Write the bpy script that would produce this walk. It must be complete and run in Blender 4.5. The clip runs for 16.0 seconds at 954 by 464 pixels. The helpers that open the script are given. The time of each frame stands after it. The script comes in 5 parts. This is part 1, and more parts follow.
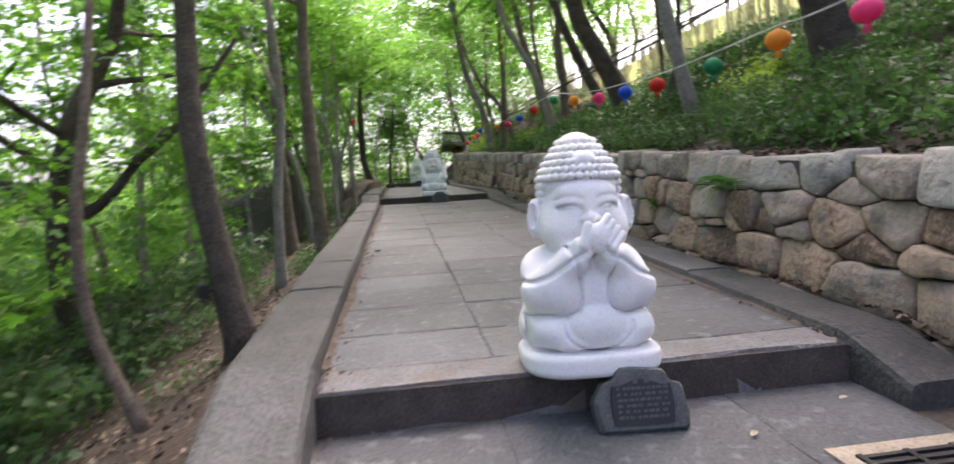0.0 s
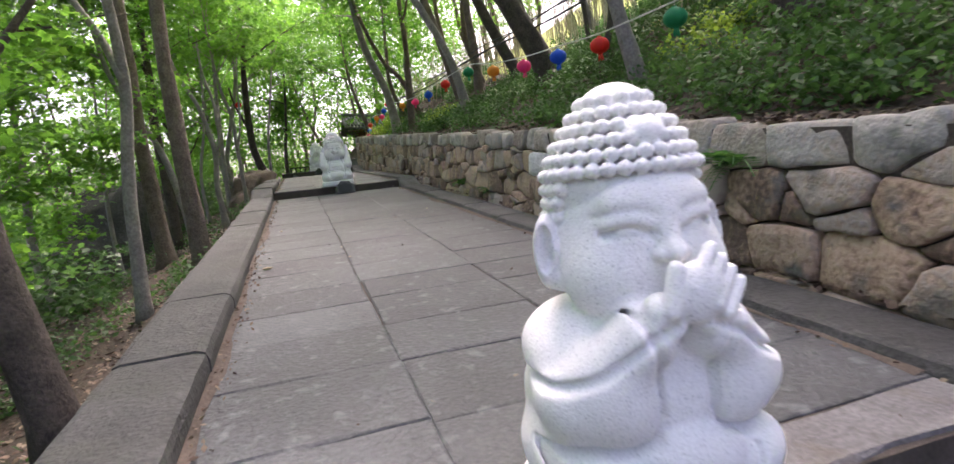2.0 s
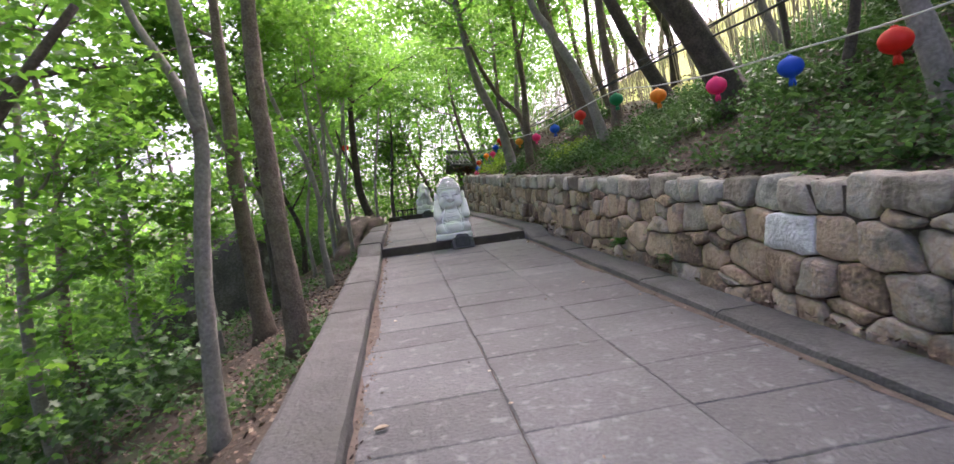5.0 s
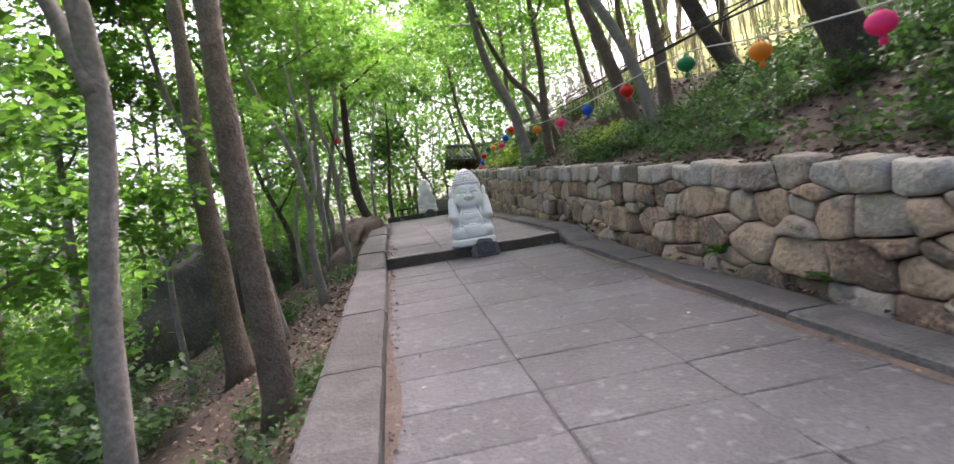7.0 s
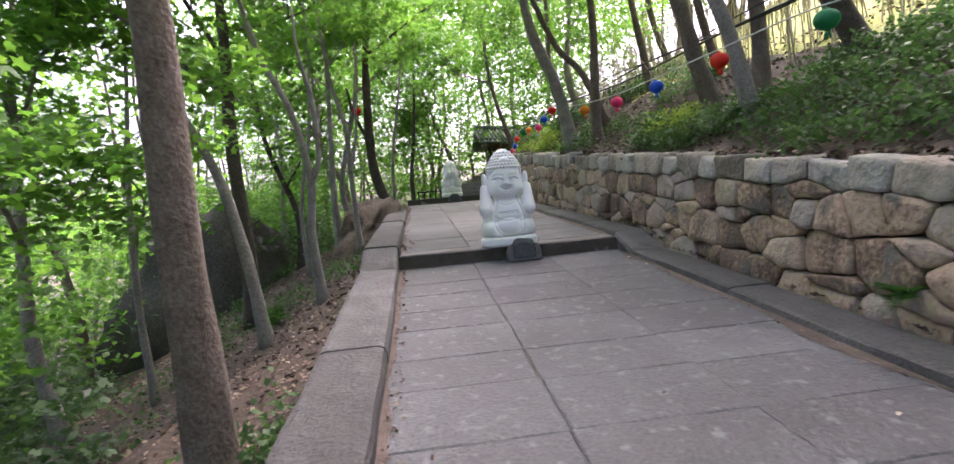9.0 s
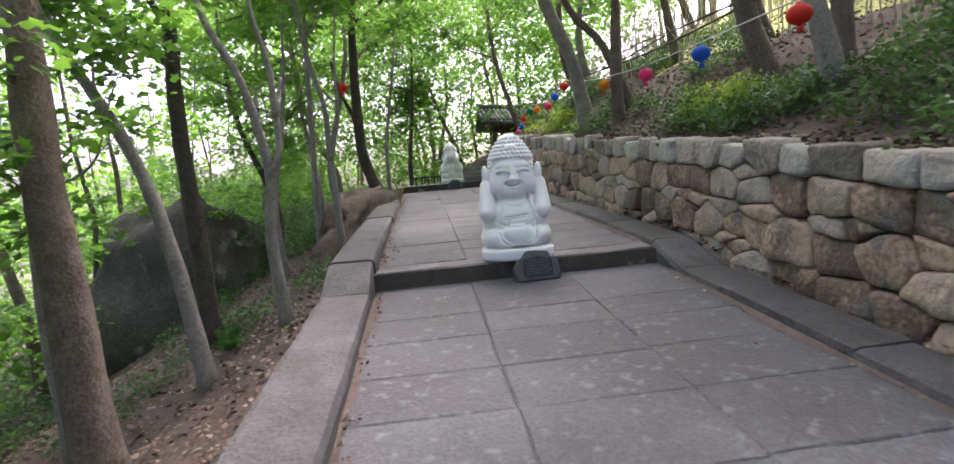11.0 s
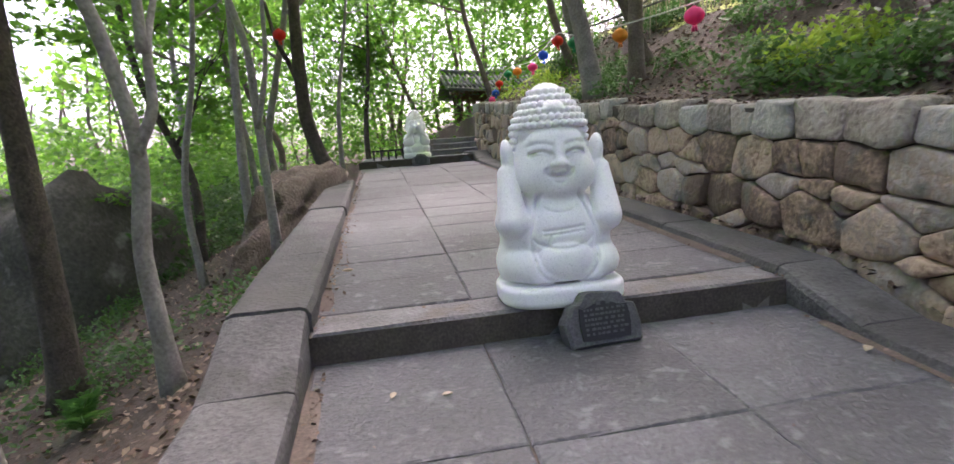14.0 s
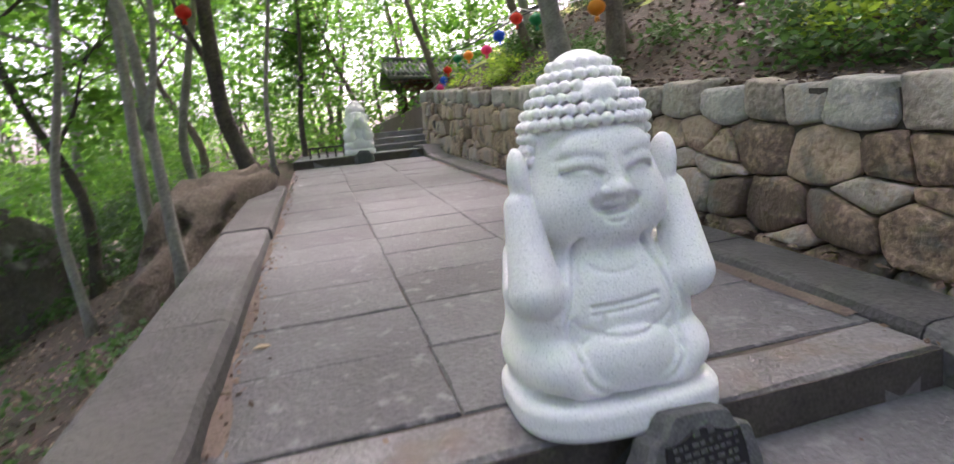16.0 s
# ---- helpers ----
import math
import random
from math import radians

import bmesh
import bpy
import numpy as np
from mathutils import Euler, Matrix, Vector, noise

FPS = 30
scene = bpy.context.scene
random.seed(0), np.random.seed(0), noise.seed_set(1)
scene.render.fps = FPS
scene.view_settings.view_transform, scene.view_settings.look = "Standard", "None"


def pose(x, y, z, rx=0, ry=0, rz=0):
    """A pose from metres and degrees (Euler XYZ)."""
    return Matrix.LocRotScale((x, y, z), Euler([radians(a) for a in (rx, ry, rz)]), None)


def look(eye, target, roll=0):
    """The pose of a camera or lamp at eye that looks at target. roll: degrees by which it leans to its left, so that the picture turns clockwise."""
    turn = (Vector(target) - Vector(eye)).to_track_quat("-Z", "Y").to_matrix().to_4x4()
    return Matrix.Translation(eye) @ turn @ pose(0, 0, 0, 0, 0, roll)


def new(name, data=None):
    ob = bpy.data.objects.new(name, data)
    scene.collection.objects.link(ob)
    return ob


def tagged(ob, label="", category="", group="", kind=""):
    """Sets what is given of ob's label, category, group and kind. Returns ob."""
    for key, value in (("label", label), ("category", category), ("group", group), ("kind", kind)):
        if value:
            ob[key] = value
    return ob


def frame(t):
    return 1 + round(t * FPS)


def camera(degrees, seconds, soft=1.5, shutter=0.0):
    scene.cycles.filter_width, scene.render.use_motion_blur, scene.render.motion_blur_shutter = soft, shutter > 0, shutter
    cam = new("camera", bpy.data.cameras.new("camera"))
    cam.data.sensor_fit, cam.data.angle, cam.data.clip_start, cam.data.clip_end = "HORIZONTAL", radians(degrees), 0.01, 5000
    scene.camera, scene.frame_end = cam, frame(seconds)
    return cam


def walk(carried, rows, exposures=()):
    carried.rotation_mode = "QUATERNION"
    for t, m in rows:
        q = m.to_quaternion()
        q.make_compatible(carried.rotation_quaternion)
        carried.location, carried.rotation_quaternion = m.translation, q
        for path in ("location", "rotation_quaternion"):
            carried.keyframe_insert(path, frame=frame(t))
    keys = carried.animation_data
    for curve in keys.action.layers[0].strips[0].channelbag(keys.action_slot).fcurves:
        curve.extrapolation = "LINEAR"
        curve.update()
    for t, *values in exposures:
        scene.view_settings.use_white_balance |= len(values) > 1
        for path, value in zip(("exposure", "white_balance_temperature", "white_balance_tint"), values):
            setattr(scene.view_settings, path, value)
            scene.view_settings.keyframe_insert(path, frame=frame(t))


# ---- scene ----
cam = camera(79.7, 16.0, 1.5, 0.5)
PATH = [
    (0, (-0.901, -2.598, 0.765), (-0.634, -0.617, 0.7), -3.5),
    (0.5, (-0.826, -2.198, 0.796), (-0.387, -0.247, 0.758), -7.0),
    (1, (-0.846, -1.887, 0.833), (-0.491, 0.081, 0.781), -3.4),
    (1.5, (-0.893, -1.563, 0.869), (-0.463, 0.384, 0.714), -2.6),
    (2, (-0.82, -1.213, 0.905), (-0.248, 0.697, 0.748), -6.6),
    (2.5, (-0.847, -0.859, 0.907), (-0.512, 1.102, 0.708), -5.7),
    (3, (-0.799, -0.418, 1.021), (-0.32, 1.512, 0.801), -5.0),
    (3.5, (-0.769, -0.074, 1.186), (-0.364, 1.883, 1.102), -10.0),
    (4, (-0.852, 0.307, 1.254), (-0.714, 2.3, 1.156), -6.1),
    (4.5, (-0.928, 0.611, 1.315), (-0.729, 2.598, 1.206), -6.7),
    (5, (-0.926, 0.98, 1.381), (-0.67, 2.964, 1.373), -7.5),
    (7.5, (-1.14, 3.395, 1.587), (-0.877, 5.377, 1.563), -9.0),
    (8, (-1.054, 3.817, 1.624), (-0.82, 5.803, 1.62), -8.7),
    (8.5, (-1.081, 4.254, 1.656), (-0.875, 6.243, 1.628), -5.2),
    (11, (-0.825, 6.219, 1.905), (-0.652, 8.207, 1.769), -5.1),
    (11.5, (-0.905, 6.621, 1.969), (-0.689, 8.608, 1.893), -4.9),
    (12, (-0.879, 7.056, 2.0), (-0.594, 9.035, 1.934), -8.1),
    (12.5, (-0.923, 7.429, 2.008), (-0.717, 9.416, 1.908), -3.8),
    (13, (-0.943, 7.756, 2.025), (-0.646, 9.727, 1.858), -5.8),
    (13.5, (-0.897, 8.178, 2.055), (-0.543, 10.136, 1.86), -6.6),
    (14, (-0.914, 8.545, 2.046), (-0.599, 10.505, 1.801), -4.6),
    (14.5, (-0.872, 8.885, 2.062), (-0.443, 10.813, 1.749), -7.0),
    (15, (-0.797, 9.237, 2.116), (-0.371, 11.162, 1.778), -6.0),
    (15.5, (-0.842, 9.544, 2.121), (-0.445, 11.475, 1.782), -3.3),
    (16, (-0.819, 9.876, 2.172), (-0.329, 11.792, 1.873), -6.3),
]
walk(cam, [(t, look(eye, target, roll)) for t, eye, target, roll in PATH], [(0.0, 2.42, 6350, 24), (2.5, 2.4, 6450, 28), (5.0, 2.55, 6200, 35), (8.5, 2.65, 6150, 35), (12.0, 2.8, 6100, 36), (16.0, 2.96, 6250, 37)])

# ---- light ----
world = bpy.data.worlds.new("world")
scene.world = world
world.use_nodes = True
wn = world.node_tree.nodes
sky = wn.new("ShaderNodeTexSky")
sky.sky_type = "NISHITA"
sky.sun_disc = False
sky.sun_elevation = radians(58)
sky.sun_rotation = radians(30)
sky.air_density, sky.dust_density, sky.ozone_density = 0.6, 9.0, 0.6
wn["Background"].inputs["Strength"].default_value = 0.15
world.node_tree.links.new(sky.outputs[0], wn["Background"].inputs[0])
sun = new("sun", bpy.data.lights.new("sun", "SUN"))
sun.data.energy, sun.data.angle, sun.data.color = 1.2, radians(16), (1.0, 0.95, 0.86)
sun.matrix_world = look((0, 0, 30), (-30 * math.sin(radians(30)) / math.tan(radians(58)), -30 * math.cos(radians(30)) / math.tan(radians(58)), 0))
sun["kind"] = "structure"


# ---- materials ----
def material(name, stops, scale=4.0, fine=60.0, rough=0.85, bump=0.3, dist=0.01, mix=0.5, per=0.0, island=False, metal=0.0, spots=None, spec=0.5):
    """A surface with a colour range over two noise scales, fine relief, and a shift from piece to piece."""
    m = bpy.data.materials.new(name)
    m.use_nodes = True
    nt = m.node_tree
    n, l = nt.nodes, nt.links
    p = n["Principled BSDF"]
    co = n.new("ShaderNodeNewGeometry")
    pos = co.outputs["Position"]
    a = n.new("ShaderNodeTexNoise")
    a.inputs["Scale"].default_value, a.inputs["Detail"].default_value, a.inputs["Roughness"].default_value = scale, 6, 0.6
    b = n.new("ShaderNodeTexNoise")
    b.inputs["Scale"].default_value, b.inputs["Detail"].default_value = fine, 4
    for t in (a, b):
        l.new(pos, t.inputs["Vector"])
    mx = n.new("ShaderNodeMix")
    mx.inputs[0].default_value = mix
    l.new(a.outputs[0], mx.inputs[2])
    l.new(b.outputs[0], mx.inputs[3])
    value = mx.outputs[0]
    if per:
        src = co.outputs["Random Per Island"] if island else n.new("ShaderNodeObjectInfo").outputs["Random"]
        sh = n.new("ShaderNodeMath")
        sh.operation = "MULTIPLY_ADD"
        sh.inputs[1].default_value = per
        l.new(src, sh.inputs[0])
        l.new(value, sh.inputs[2])
        ad = n.new("ShaderNodeMath")
        ad.operation = "SUBTRACT"
        ad.inputs[1].default_value = per / 2
        l.new(sh.outputs[0], ad.inputs[0])
        value = ad.outputs[0]
    r = n.new("ShaderNodeValToRGB")
    el = r.color_ramp.elements
    lo, hi = 0.32, 0.68
    for i, c in enumerate(stops):
        x = lo + (hi - lo) * i / max(1, len(stops) - 1)
        e = el[i] if i < 2 else el.new(x)
        e.position, e.color = x, (*c, 1)
    l.new(value, r.inputs[0])
    colour = r.outputs[0]
    if spots:
        sc, c, lim = spots
        s = n.new("ShaderNodeTexNoise")
        s.inputs["Scale"].default_value, s.inputs["Detail"].default_value = sc, 7
        l.new(pos, s.inputs["Vector"])
        k = n.new("ShaderNodeValToRGB")
        k.color_ramp.elements[0].position, k.color_ramp.elements[1].position = lim, lim + 0.12
        l.new(s.outputs[0], k.inputs[0])
        m2 = n.new("ShaderNodeMix")
        m2.data_type = "RGBA"
        l.new(k.outputs[0], m2.inputs[0])
        l.new(colour, m2.inputs[6])
        m2.inputs[7].default_value = (*c, 1)
        colour = m2.outputs[2]
    l.new(colour, p.inputs["Base Color"])
    p.inputs["Roughness"].default_value, p.inputs["Metallic"].default_value = rough, metal
    p.inputs["Specular IOR Level"].default_value = spec
    if bump:
        bp = n.new("ShaderNodeBump")
        bp.inputs["Strength"].default_value, bp.inputs["Distance"].default_value = bump, dist
        l.new(mx.outputs[0], bp.inputs["Height"])
        l.new(bp.outputs[0], p.inputs["Normal"])
    return m


def leafy(name, stops, through_light=0.5):
    """Leaves: a colour for each leaf, part of the light passing through."""
    m = bpy.data.materials.new(name)
    m.use_nodes = True
    n, l = m.node_tree.nodes, m.node_tree.links
    p = n["Principled BSDF"]
    g = n.new("ShaderNodeNewGeometry")
    r = n.new("ShaderNodeValToRGB")
    el = r.color_ramp.elements
    for i, c in enumerate(stops):
        x = i / (len(stops) - 1)
        e = el[i] if i < 2 else el.new(x)
        e.position, e.color = x, (*c, 1)
    big = n.new("ShaderNodeTexNoise")
    big.inputs["Scale"].default_value = 0.7
    l.new(g.outputs["Position"], big.inputs["Vector"])
    mx = n.new("ShaderNodeMix")
    mx.inputs[0].default_value = 0.45
    l.new(g.outputs["Random Per Island"], mx.inputs[2])
    l.new(big.outputs[0], mx.inputs[3])
    l.new(mx.outputs[0], r.inputs[0])
    l.new(r.outputs[0], p.inputs["Base Color"])
    p.inputs["Roughness"].default_value = 0.5
    p.inputs["Specular IOR Level"].default_value = 0.3
    tr = n.new("ShaderNodeBsdfTranslucent")
    hue = n.new("ShaderNodeHueSaturation")
    hue.inputs["Hue"].default_value, hue.inputs["Saturation"].default_value, hue.inputs["Value"].default_value = 0.482, 1.05, 2.9
    l.new(r.outputs[0], hue.inputs["Color"])
    l.new(hue.outputs[0], tr.inputs[0])
    ms = n.new("ShaderNodeMixShader")
    ms.inputs[0].default_value = through_light
    l.new(p.outputs[0], ms.inputs[1])
    l.new(tr.outputs[0], ms.inputs[2])
    l.new(ms.outputs[0], n["Material Output"].inputs[0])
    return m


GRANITE = material("white_granite", [(0.71, 0.7, 0.695), (0.81, 0.8, 0.795), (0.88, 0.87, 0.865)], 3, 150, 0.85, 0.55, 0.006, 0.65, spots=(170, (0.5, 0.5, 0.5), 0.58), spec=0.3)
PAVING = material("grey_paving_stone", [(0.03, 0.0325, 0.035), (0.059, 0.0635, 0.0675), (0.101, 0.107, 0.113)], 1.1, 42, 0.62, 1.0, 0.024, 0.45, per=0.15, spots=(12, (0.128, 0.134, 0.141), 0.58))
STEP = material("step_stone", [(0.082, 0.077, 0.072), (0.14, 0.136, 0.134), (0.215, 0.212, 0.212)], 4, 50, 0.75, 1.0, 0.025, 0.5, per=0.08, spots=(3, (0.13, 0.108, 0.086), 0.55))
KERB = material("kerb_stone", [(0.034, 0.034, 0.033), (0.063, 0.063, 0.061), (0.107, 0.107, 0.105)], 3.0, 40, 0.8, 1.0, 0.034, 0.45, per=0.16, spots=(2.5, (0.053, 0.054, 0.048), 0.55))
WALLSTONE = material("rough_wall_stone", [(0.12, 0.084, 0.06), (0.23, 0.158, 0.108), (0.35, 0.25, 0.172), (0.4, 0.3, 0.215), (0.29, 0.225, 0.172), (0.33, 0.285, 0.24)], 2.2, 26, 0.9, 1.0, 0.05, 0.4, per=0.4, spots=(3.5, (0.12, 0.115, 0.098), 0.56))
CAPSTONE = material("grey_cap_stone", [(0.15, 0.125, 0.1), (0.26, 0.22, 0.18), (0.33, 0.29, 0.24), (0.27, 0.265, 0.24), (0.37, 0.345, 0.305)], 2.4, 26, 0.9, 1.0, 0.05, 0.4, per=0.36, spots=(3.2, (0.15, 0.152, 0.13), 0.57))
PALESTONE = material("pale_quartz_stone", [(0.4, 0.39, 0.37), (0.62, 0.61, 0.6), (0.75, 0.75, 0.74)], 8, 40, 0.8, 0.9, 0.03)
SOIL = material("leaf_littered_soil", [(0.024, 0.017, 0.012), (0.055, 0.039, 0.027), (0.1, 0.07, 0.048)], 1.2, 24, 0.95, 0.8, 0.04, 0.55, spots=(0.9, (0.045, 0.055, 0.024), 0.56))
JOINT = material("dark_joint_dirt", [(0.03, 0.024, 0.019), (0.06, 0.049, 0.04), (0.1, 0.084, 0.07)], 5, 60, 0.95, 0.6, 0.01)
BARK = material("brown_bark", [(0.06, 0.045, 0.035), (0.13, 0.1, 0.08), (0.2, 0.165, 0.135)], 7, 40, 0.95, 1.0, 0.03, 0.5)
DARKBARK = material("dark_bark", [(0.026, 0.021, 0.017), (0.062, 0.05, 0.041), (0.11, 0.09, 0.074)], 7, 40, 0.95, 1.0, 0.03, 0.5)
GREYBARK = material("grey_bark", [(0.11, 0.1, 0.085), (0.2, 0.185, 0.165), (0.3, 0.28, 0.255)], 6, 35, 0.9, 0.8, 0.02, 0.5)
ROCK = material("dark_boulder_rock", [(0.03, 0.027, 0.023), (0.06, 0.055, 0.047), (0.12, 0.112, 0.1)], 1.3, 18, 0.95, 1.0, 0.05, 0.45, spots=(2, (0.24, 0.235, 0.22), 0.62))
# grass raised to a pale yellow-green, strong sunlight put into its colour
MEADOW = material("sun_brightened_grass", [(0.2, 0.24, 0.05), (0.32, 0.36, 0.08), (0.44, 0.45, 0.14)], 1.5, 30, 0.9, 0.8, 0.04)
LEAF = leafy("maple_leaves", [(0.026, 0.09, 0.014), (0.05, 0.14, 0.02), (0.09, 0.195, 0.03)])
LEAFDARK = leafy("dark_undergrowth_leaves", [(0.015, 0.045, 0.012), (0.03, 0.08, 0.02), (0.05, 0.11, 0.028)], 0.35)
# lighter copy of the leaf greens, sunlight put into the colour
LEAFBRIGHT = leafy("sun_brightened_leaves", [(0.07, 0.14, 0.02), (0.1, 0.18, 0.025), (0.15, 0.22, 0.03)])

SIGNSTONE = material("rough_grey_sign_stone", [(0.05, 0.05, 0.05), (0.095, 0.095, 0.095), (0.15, 0.15, 0.15)], 8, 90, 0.85, 0.7, 0.01)
PLAQUE = material("black_plaque", [(0.008, 0.008, 0.009), (0.014, 0.014, 0.015), (0.022, 0.022, 0.023)], 8, 120, 0.42, 0.1, 0.002)
LETTER = material("faded_lettering", [(0.05, 0.05, 0.05), (0.075, 0.075, 0.075), (0.11, 0.11, 0.11)], 20, 120, 0.8, 0.0)
CORD = material("white_cord", [(0.45, 0.44, 0.42), (0.55, 0.54, 0.52), (0.65, 0.64, 0.62)], 8, 60, 0.8, 0.0)
CABLE = material("black_cable", [(0.012, 0.012, 0.012), (0.02, 0.02, 0.02), (0.03, 0.03, 0.03)], 8, 60, 0.6, 0.0)
ROOFTILE = material("grey_roof_tile", [(0.07, 0.075, 0.08), (0.13, 0.135, 0.14), (0.2, 0.2, 0.205)], 4, 40, 0.8, 0.5, 0.01, per=0.2)
TIMBER = material("painted_timber", [(0.1, 0.05, 0.03), (0.17, 0.08, 0.05), (0.24, 0.12, 0.08)], 4, 60, 0.7, 0.4, 0.01)
IRON = material("black_cast_iron", [(0.012, 0.012, 0.013), (0.025, 0.025, 0.027), (0.05, 0.048, 0.046)], 9, 90, 0.55, 0.5, 0.004, metal=0.6)
CONCRETE = material("tan_concrete", [(0.2, 0.16, 0.12), (0.32, 0.27, 0.2), (0.42, 0.37, 0.29)], 6, 60, 0.9, 0.5, 0.01)
DRYLEAF = material("dry_leaf", [(0.055, 0.033, 0.021), (0.115, 0.073, 0.047), (0.22, 0.165, 0.118)], 3, 30, 0.8, 0.2, 0.004, per=0.5, island=True)
PALELEAF = material("pale_dry_leaf", [(0.28, 0.22, 0.15), (0.42, 0.35, 0.26), (0.55, 0.5, 0.42)], 14, 90, 0.8, 0.3, 0.003, per=0.2)
STALK = material("dry_stalk", [(0.25, 0.21, 0.14), (0.38, 0.33, 0.24), (0.5, 0.45, 0.35)], 5, 40, 0.85, 0.2, 0.004, per=0.3, island=True)
EDGEDIRT = material("reddish_dirt", [(0.05, 0.039, 0.031), (0.095, 0.073, 0.057), (0.15, 0.118, 0.094)], 6, 70, 0.95, 0.8, 0.01)
LOGROCK = material("brown_layered_rock", [(0.04, 0.03, 0.022), (0.09, 0.07, 0.053), (0.17, 0.14, 0.11)], 4, 26, 0.95, 1.0, 0.05, 0.5)
GREENGLASS = material("green_glass", [(0.004, 0.014, 0.011), (0.006, 0.02, 0.015), (0.008, 0.026, 0.02)], 5, 60, 0.15, 0.0)
FERN = leafy("fern_leaves", [(0.02, 0.07, 0.018), (0.035, 0.11, 0.025), (0.06, 0.15, 0.03)], 0.3)


def fabric(name, c):
    m = material(name, [tuple(v * 0.85 for v in c), c, tuple(min(1, v * 1.1) for v in c)], 9, 150, 0.6, 0.15, 0.002)
    n, l = m.node_tree.nodes, m.node_tree.links
    p = n["Principled BSDF"]
    tr = n.new("ShaderNodeBsdfTranslucent")
    tr.inputs[0].default_value = (*c, 1)
    ms = n.new("ShaderNodeMixShader")
    ms.inputs[0].default_value = 0.35
    l.new(p.outputs[0], ms.inputs[1])
    l.new(tr.outputs[0], ms.inputs[2])
    l.new(ms.outputs[0], n["Material Output"].inputs[0])
    return m


PAPERS = {"pink": fabric("pink_lantern_cloth", (0.85, 0.06, 0.25)), "orange": fabric("orange_lantern_cloth", (0.75, 0.3, 0.02)), "green": fabric("green_lantern_cloth", (0.0, 0.24, 0.09)),
          "red": fabric("red_lantern_cloth", (0.68, 0.03, 0.012)), "blue": fabric("blue_lantern_cloth", (0.01, 0.11, 0.62))}


# ---- helpers of this scene ----
def mesh_object(name, bm, mat, parent=None, smooth=False):
    me = bpy.data.meshes.new(name)
    bm.to_mesh(me)
    bm.free()
    if mat:
        me.materials.append(mat)
    if smooth:
        me.shade_smooth()
    ob = new(name, me)
    ob.parent = parent
    return ob


def part(name, bm, mat, parent, label="", smooth=False):
    ob = mesh_object(name, bm, mat, parent, smooth)
    return tagged(ob, label)


def from_lists(name, verts, faces, mat, parent=None, smooth=False):
    me = bpy.data.meshes.new(name)
    me.from_pydata([tuple(v) for v in verts], [], faces)
    me.materials.append(mat)
    if smooth:
        me.shade_smooth()
    ob = new(name, me)
    ob.parent = parent
    return ob


def thing(name, m, label, category, group="", kind=""):
    ob = new(name)
    ob.empty_display_size = 0.1
    ob.matrix_basis = m
    return tagged(ob, label, category, group, kind)


def box(bm, x0, x1, y0, y1, z0, z1):
    r = bmesh.ops.create_cube(bm, size=1)
    for v in r["verts"]:
        v.co = Vector((x0 + (v.co.x + 0.5) * (x1 - x0), y0 + (v.co.y + 0.5) * (y1 - y0), z0 + (v.co.z + 0.5) * (z1 - z0)))
    return r["verts"]


STEP1, STEP2, STEP3 = 0.0, 11.4, 22.0


def path_z(y):
    """Height of the walked surface."""
    if y < STEP1:
        return 0.0968 * y - 0.19
    if y < STEP2:
        return 0.0968 * y
    if y < STEP3:
        return 1.255 + 0.0763 * (y - STEP2)
    return 2.23 + 0.03 * (y - STEP3)


def base_z(y):
    """The lie of the hillside along the path, without the steps."""
    if y < 24:
        return 0.108 * y - 0.12
    return 0.108 * 24 - 0.12 + 0.02 * (y - 24)


def wall_top(y):
    return 0.0995 * y + 0.93 + 0.0125 * y


def ground_z(x, y):
    b = base_z(max(-30.0, min(y, 80.0)))
    n = noise.noise(Vector((x * 0.35, y * 0.35, 0.0))) * 0.22 + noise.noise(Vector((x * 1.3, y * 1.3, 3.0))) * 0.06
    if x < -1.6:
        d = -1.6 - x
        h = -0.16 - 0.5 * min(d, 1.0) - 0.42 * max(0.0, min(d - 1.0, 9.0)) - 0.12 * max(0.0, min(d - 10.0, 60.0))
        return b + h + n * min(1.0, d)
    if x > 1.95:
        d = x - 1.95
        top = wall_top(min(y, 23.0)) - b if y < 24 else 0.9
        h = top - 0.04 + 0.1 * min(d, 0.5) + 0.6 * max(0.0, min(d - 0.5, 1.9)) + 0.46 * max(0.0, min(d - 2.4, 14.0)) + 0.1 * max(0.0, min(d - 16.4, 60.0))
        return b + h + n * min(1.0, d)
    return b - 0.45
# ---- ground ----
def spread(lo, hi, step, far):
    """Grid lines: even inside, widening outside."""
    inner = [lo + i * step for i in range(int(round((hi - lo) / step)) + 1)]
    out, s, v = [], step, hi
    while v < far:
        s *= 1.25
        v += s
        out.append(v)
    left, s, v = [], step, lo
    while v > -far:
        s *= 1.25
        v -= s
        left.append(v)
    return left[::-1] + inner + out


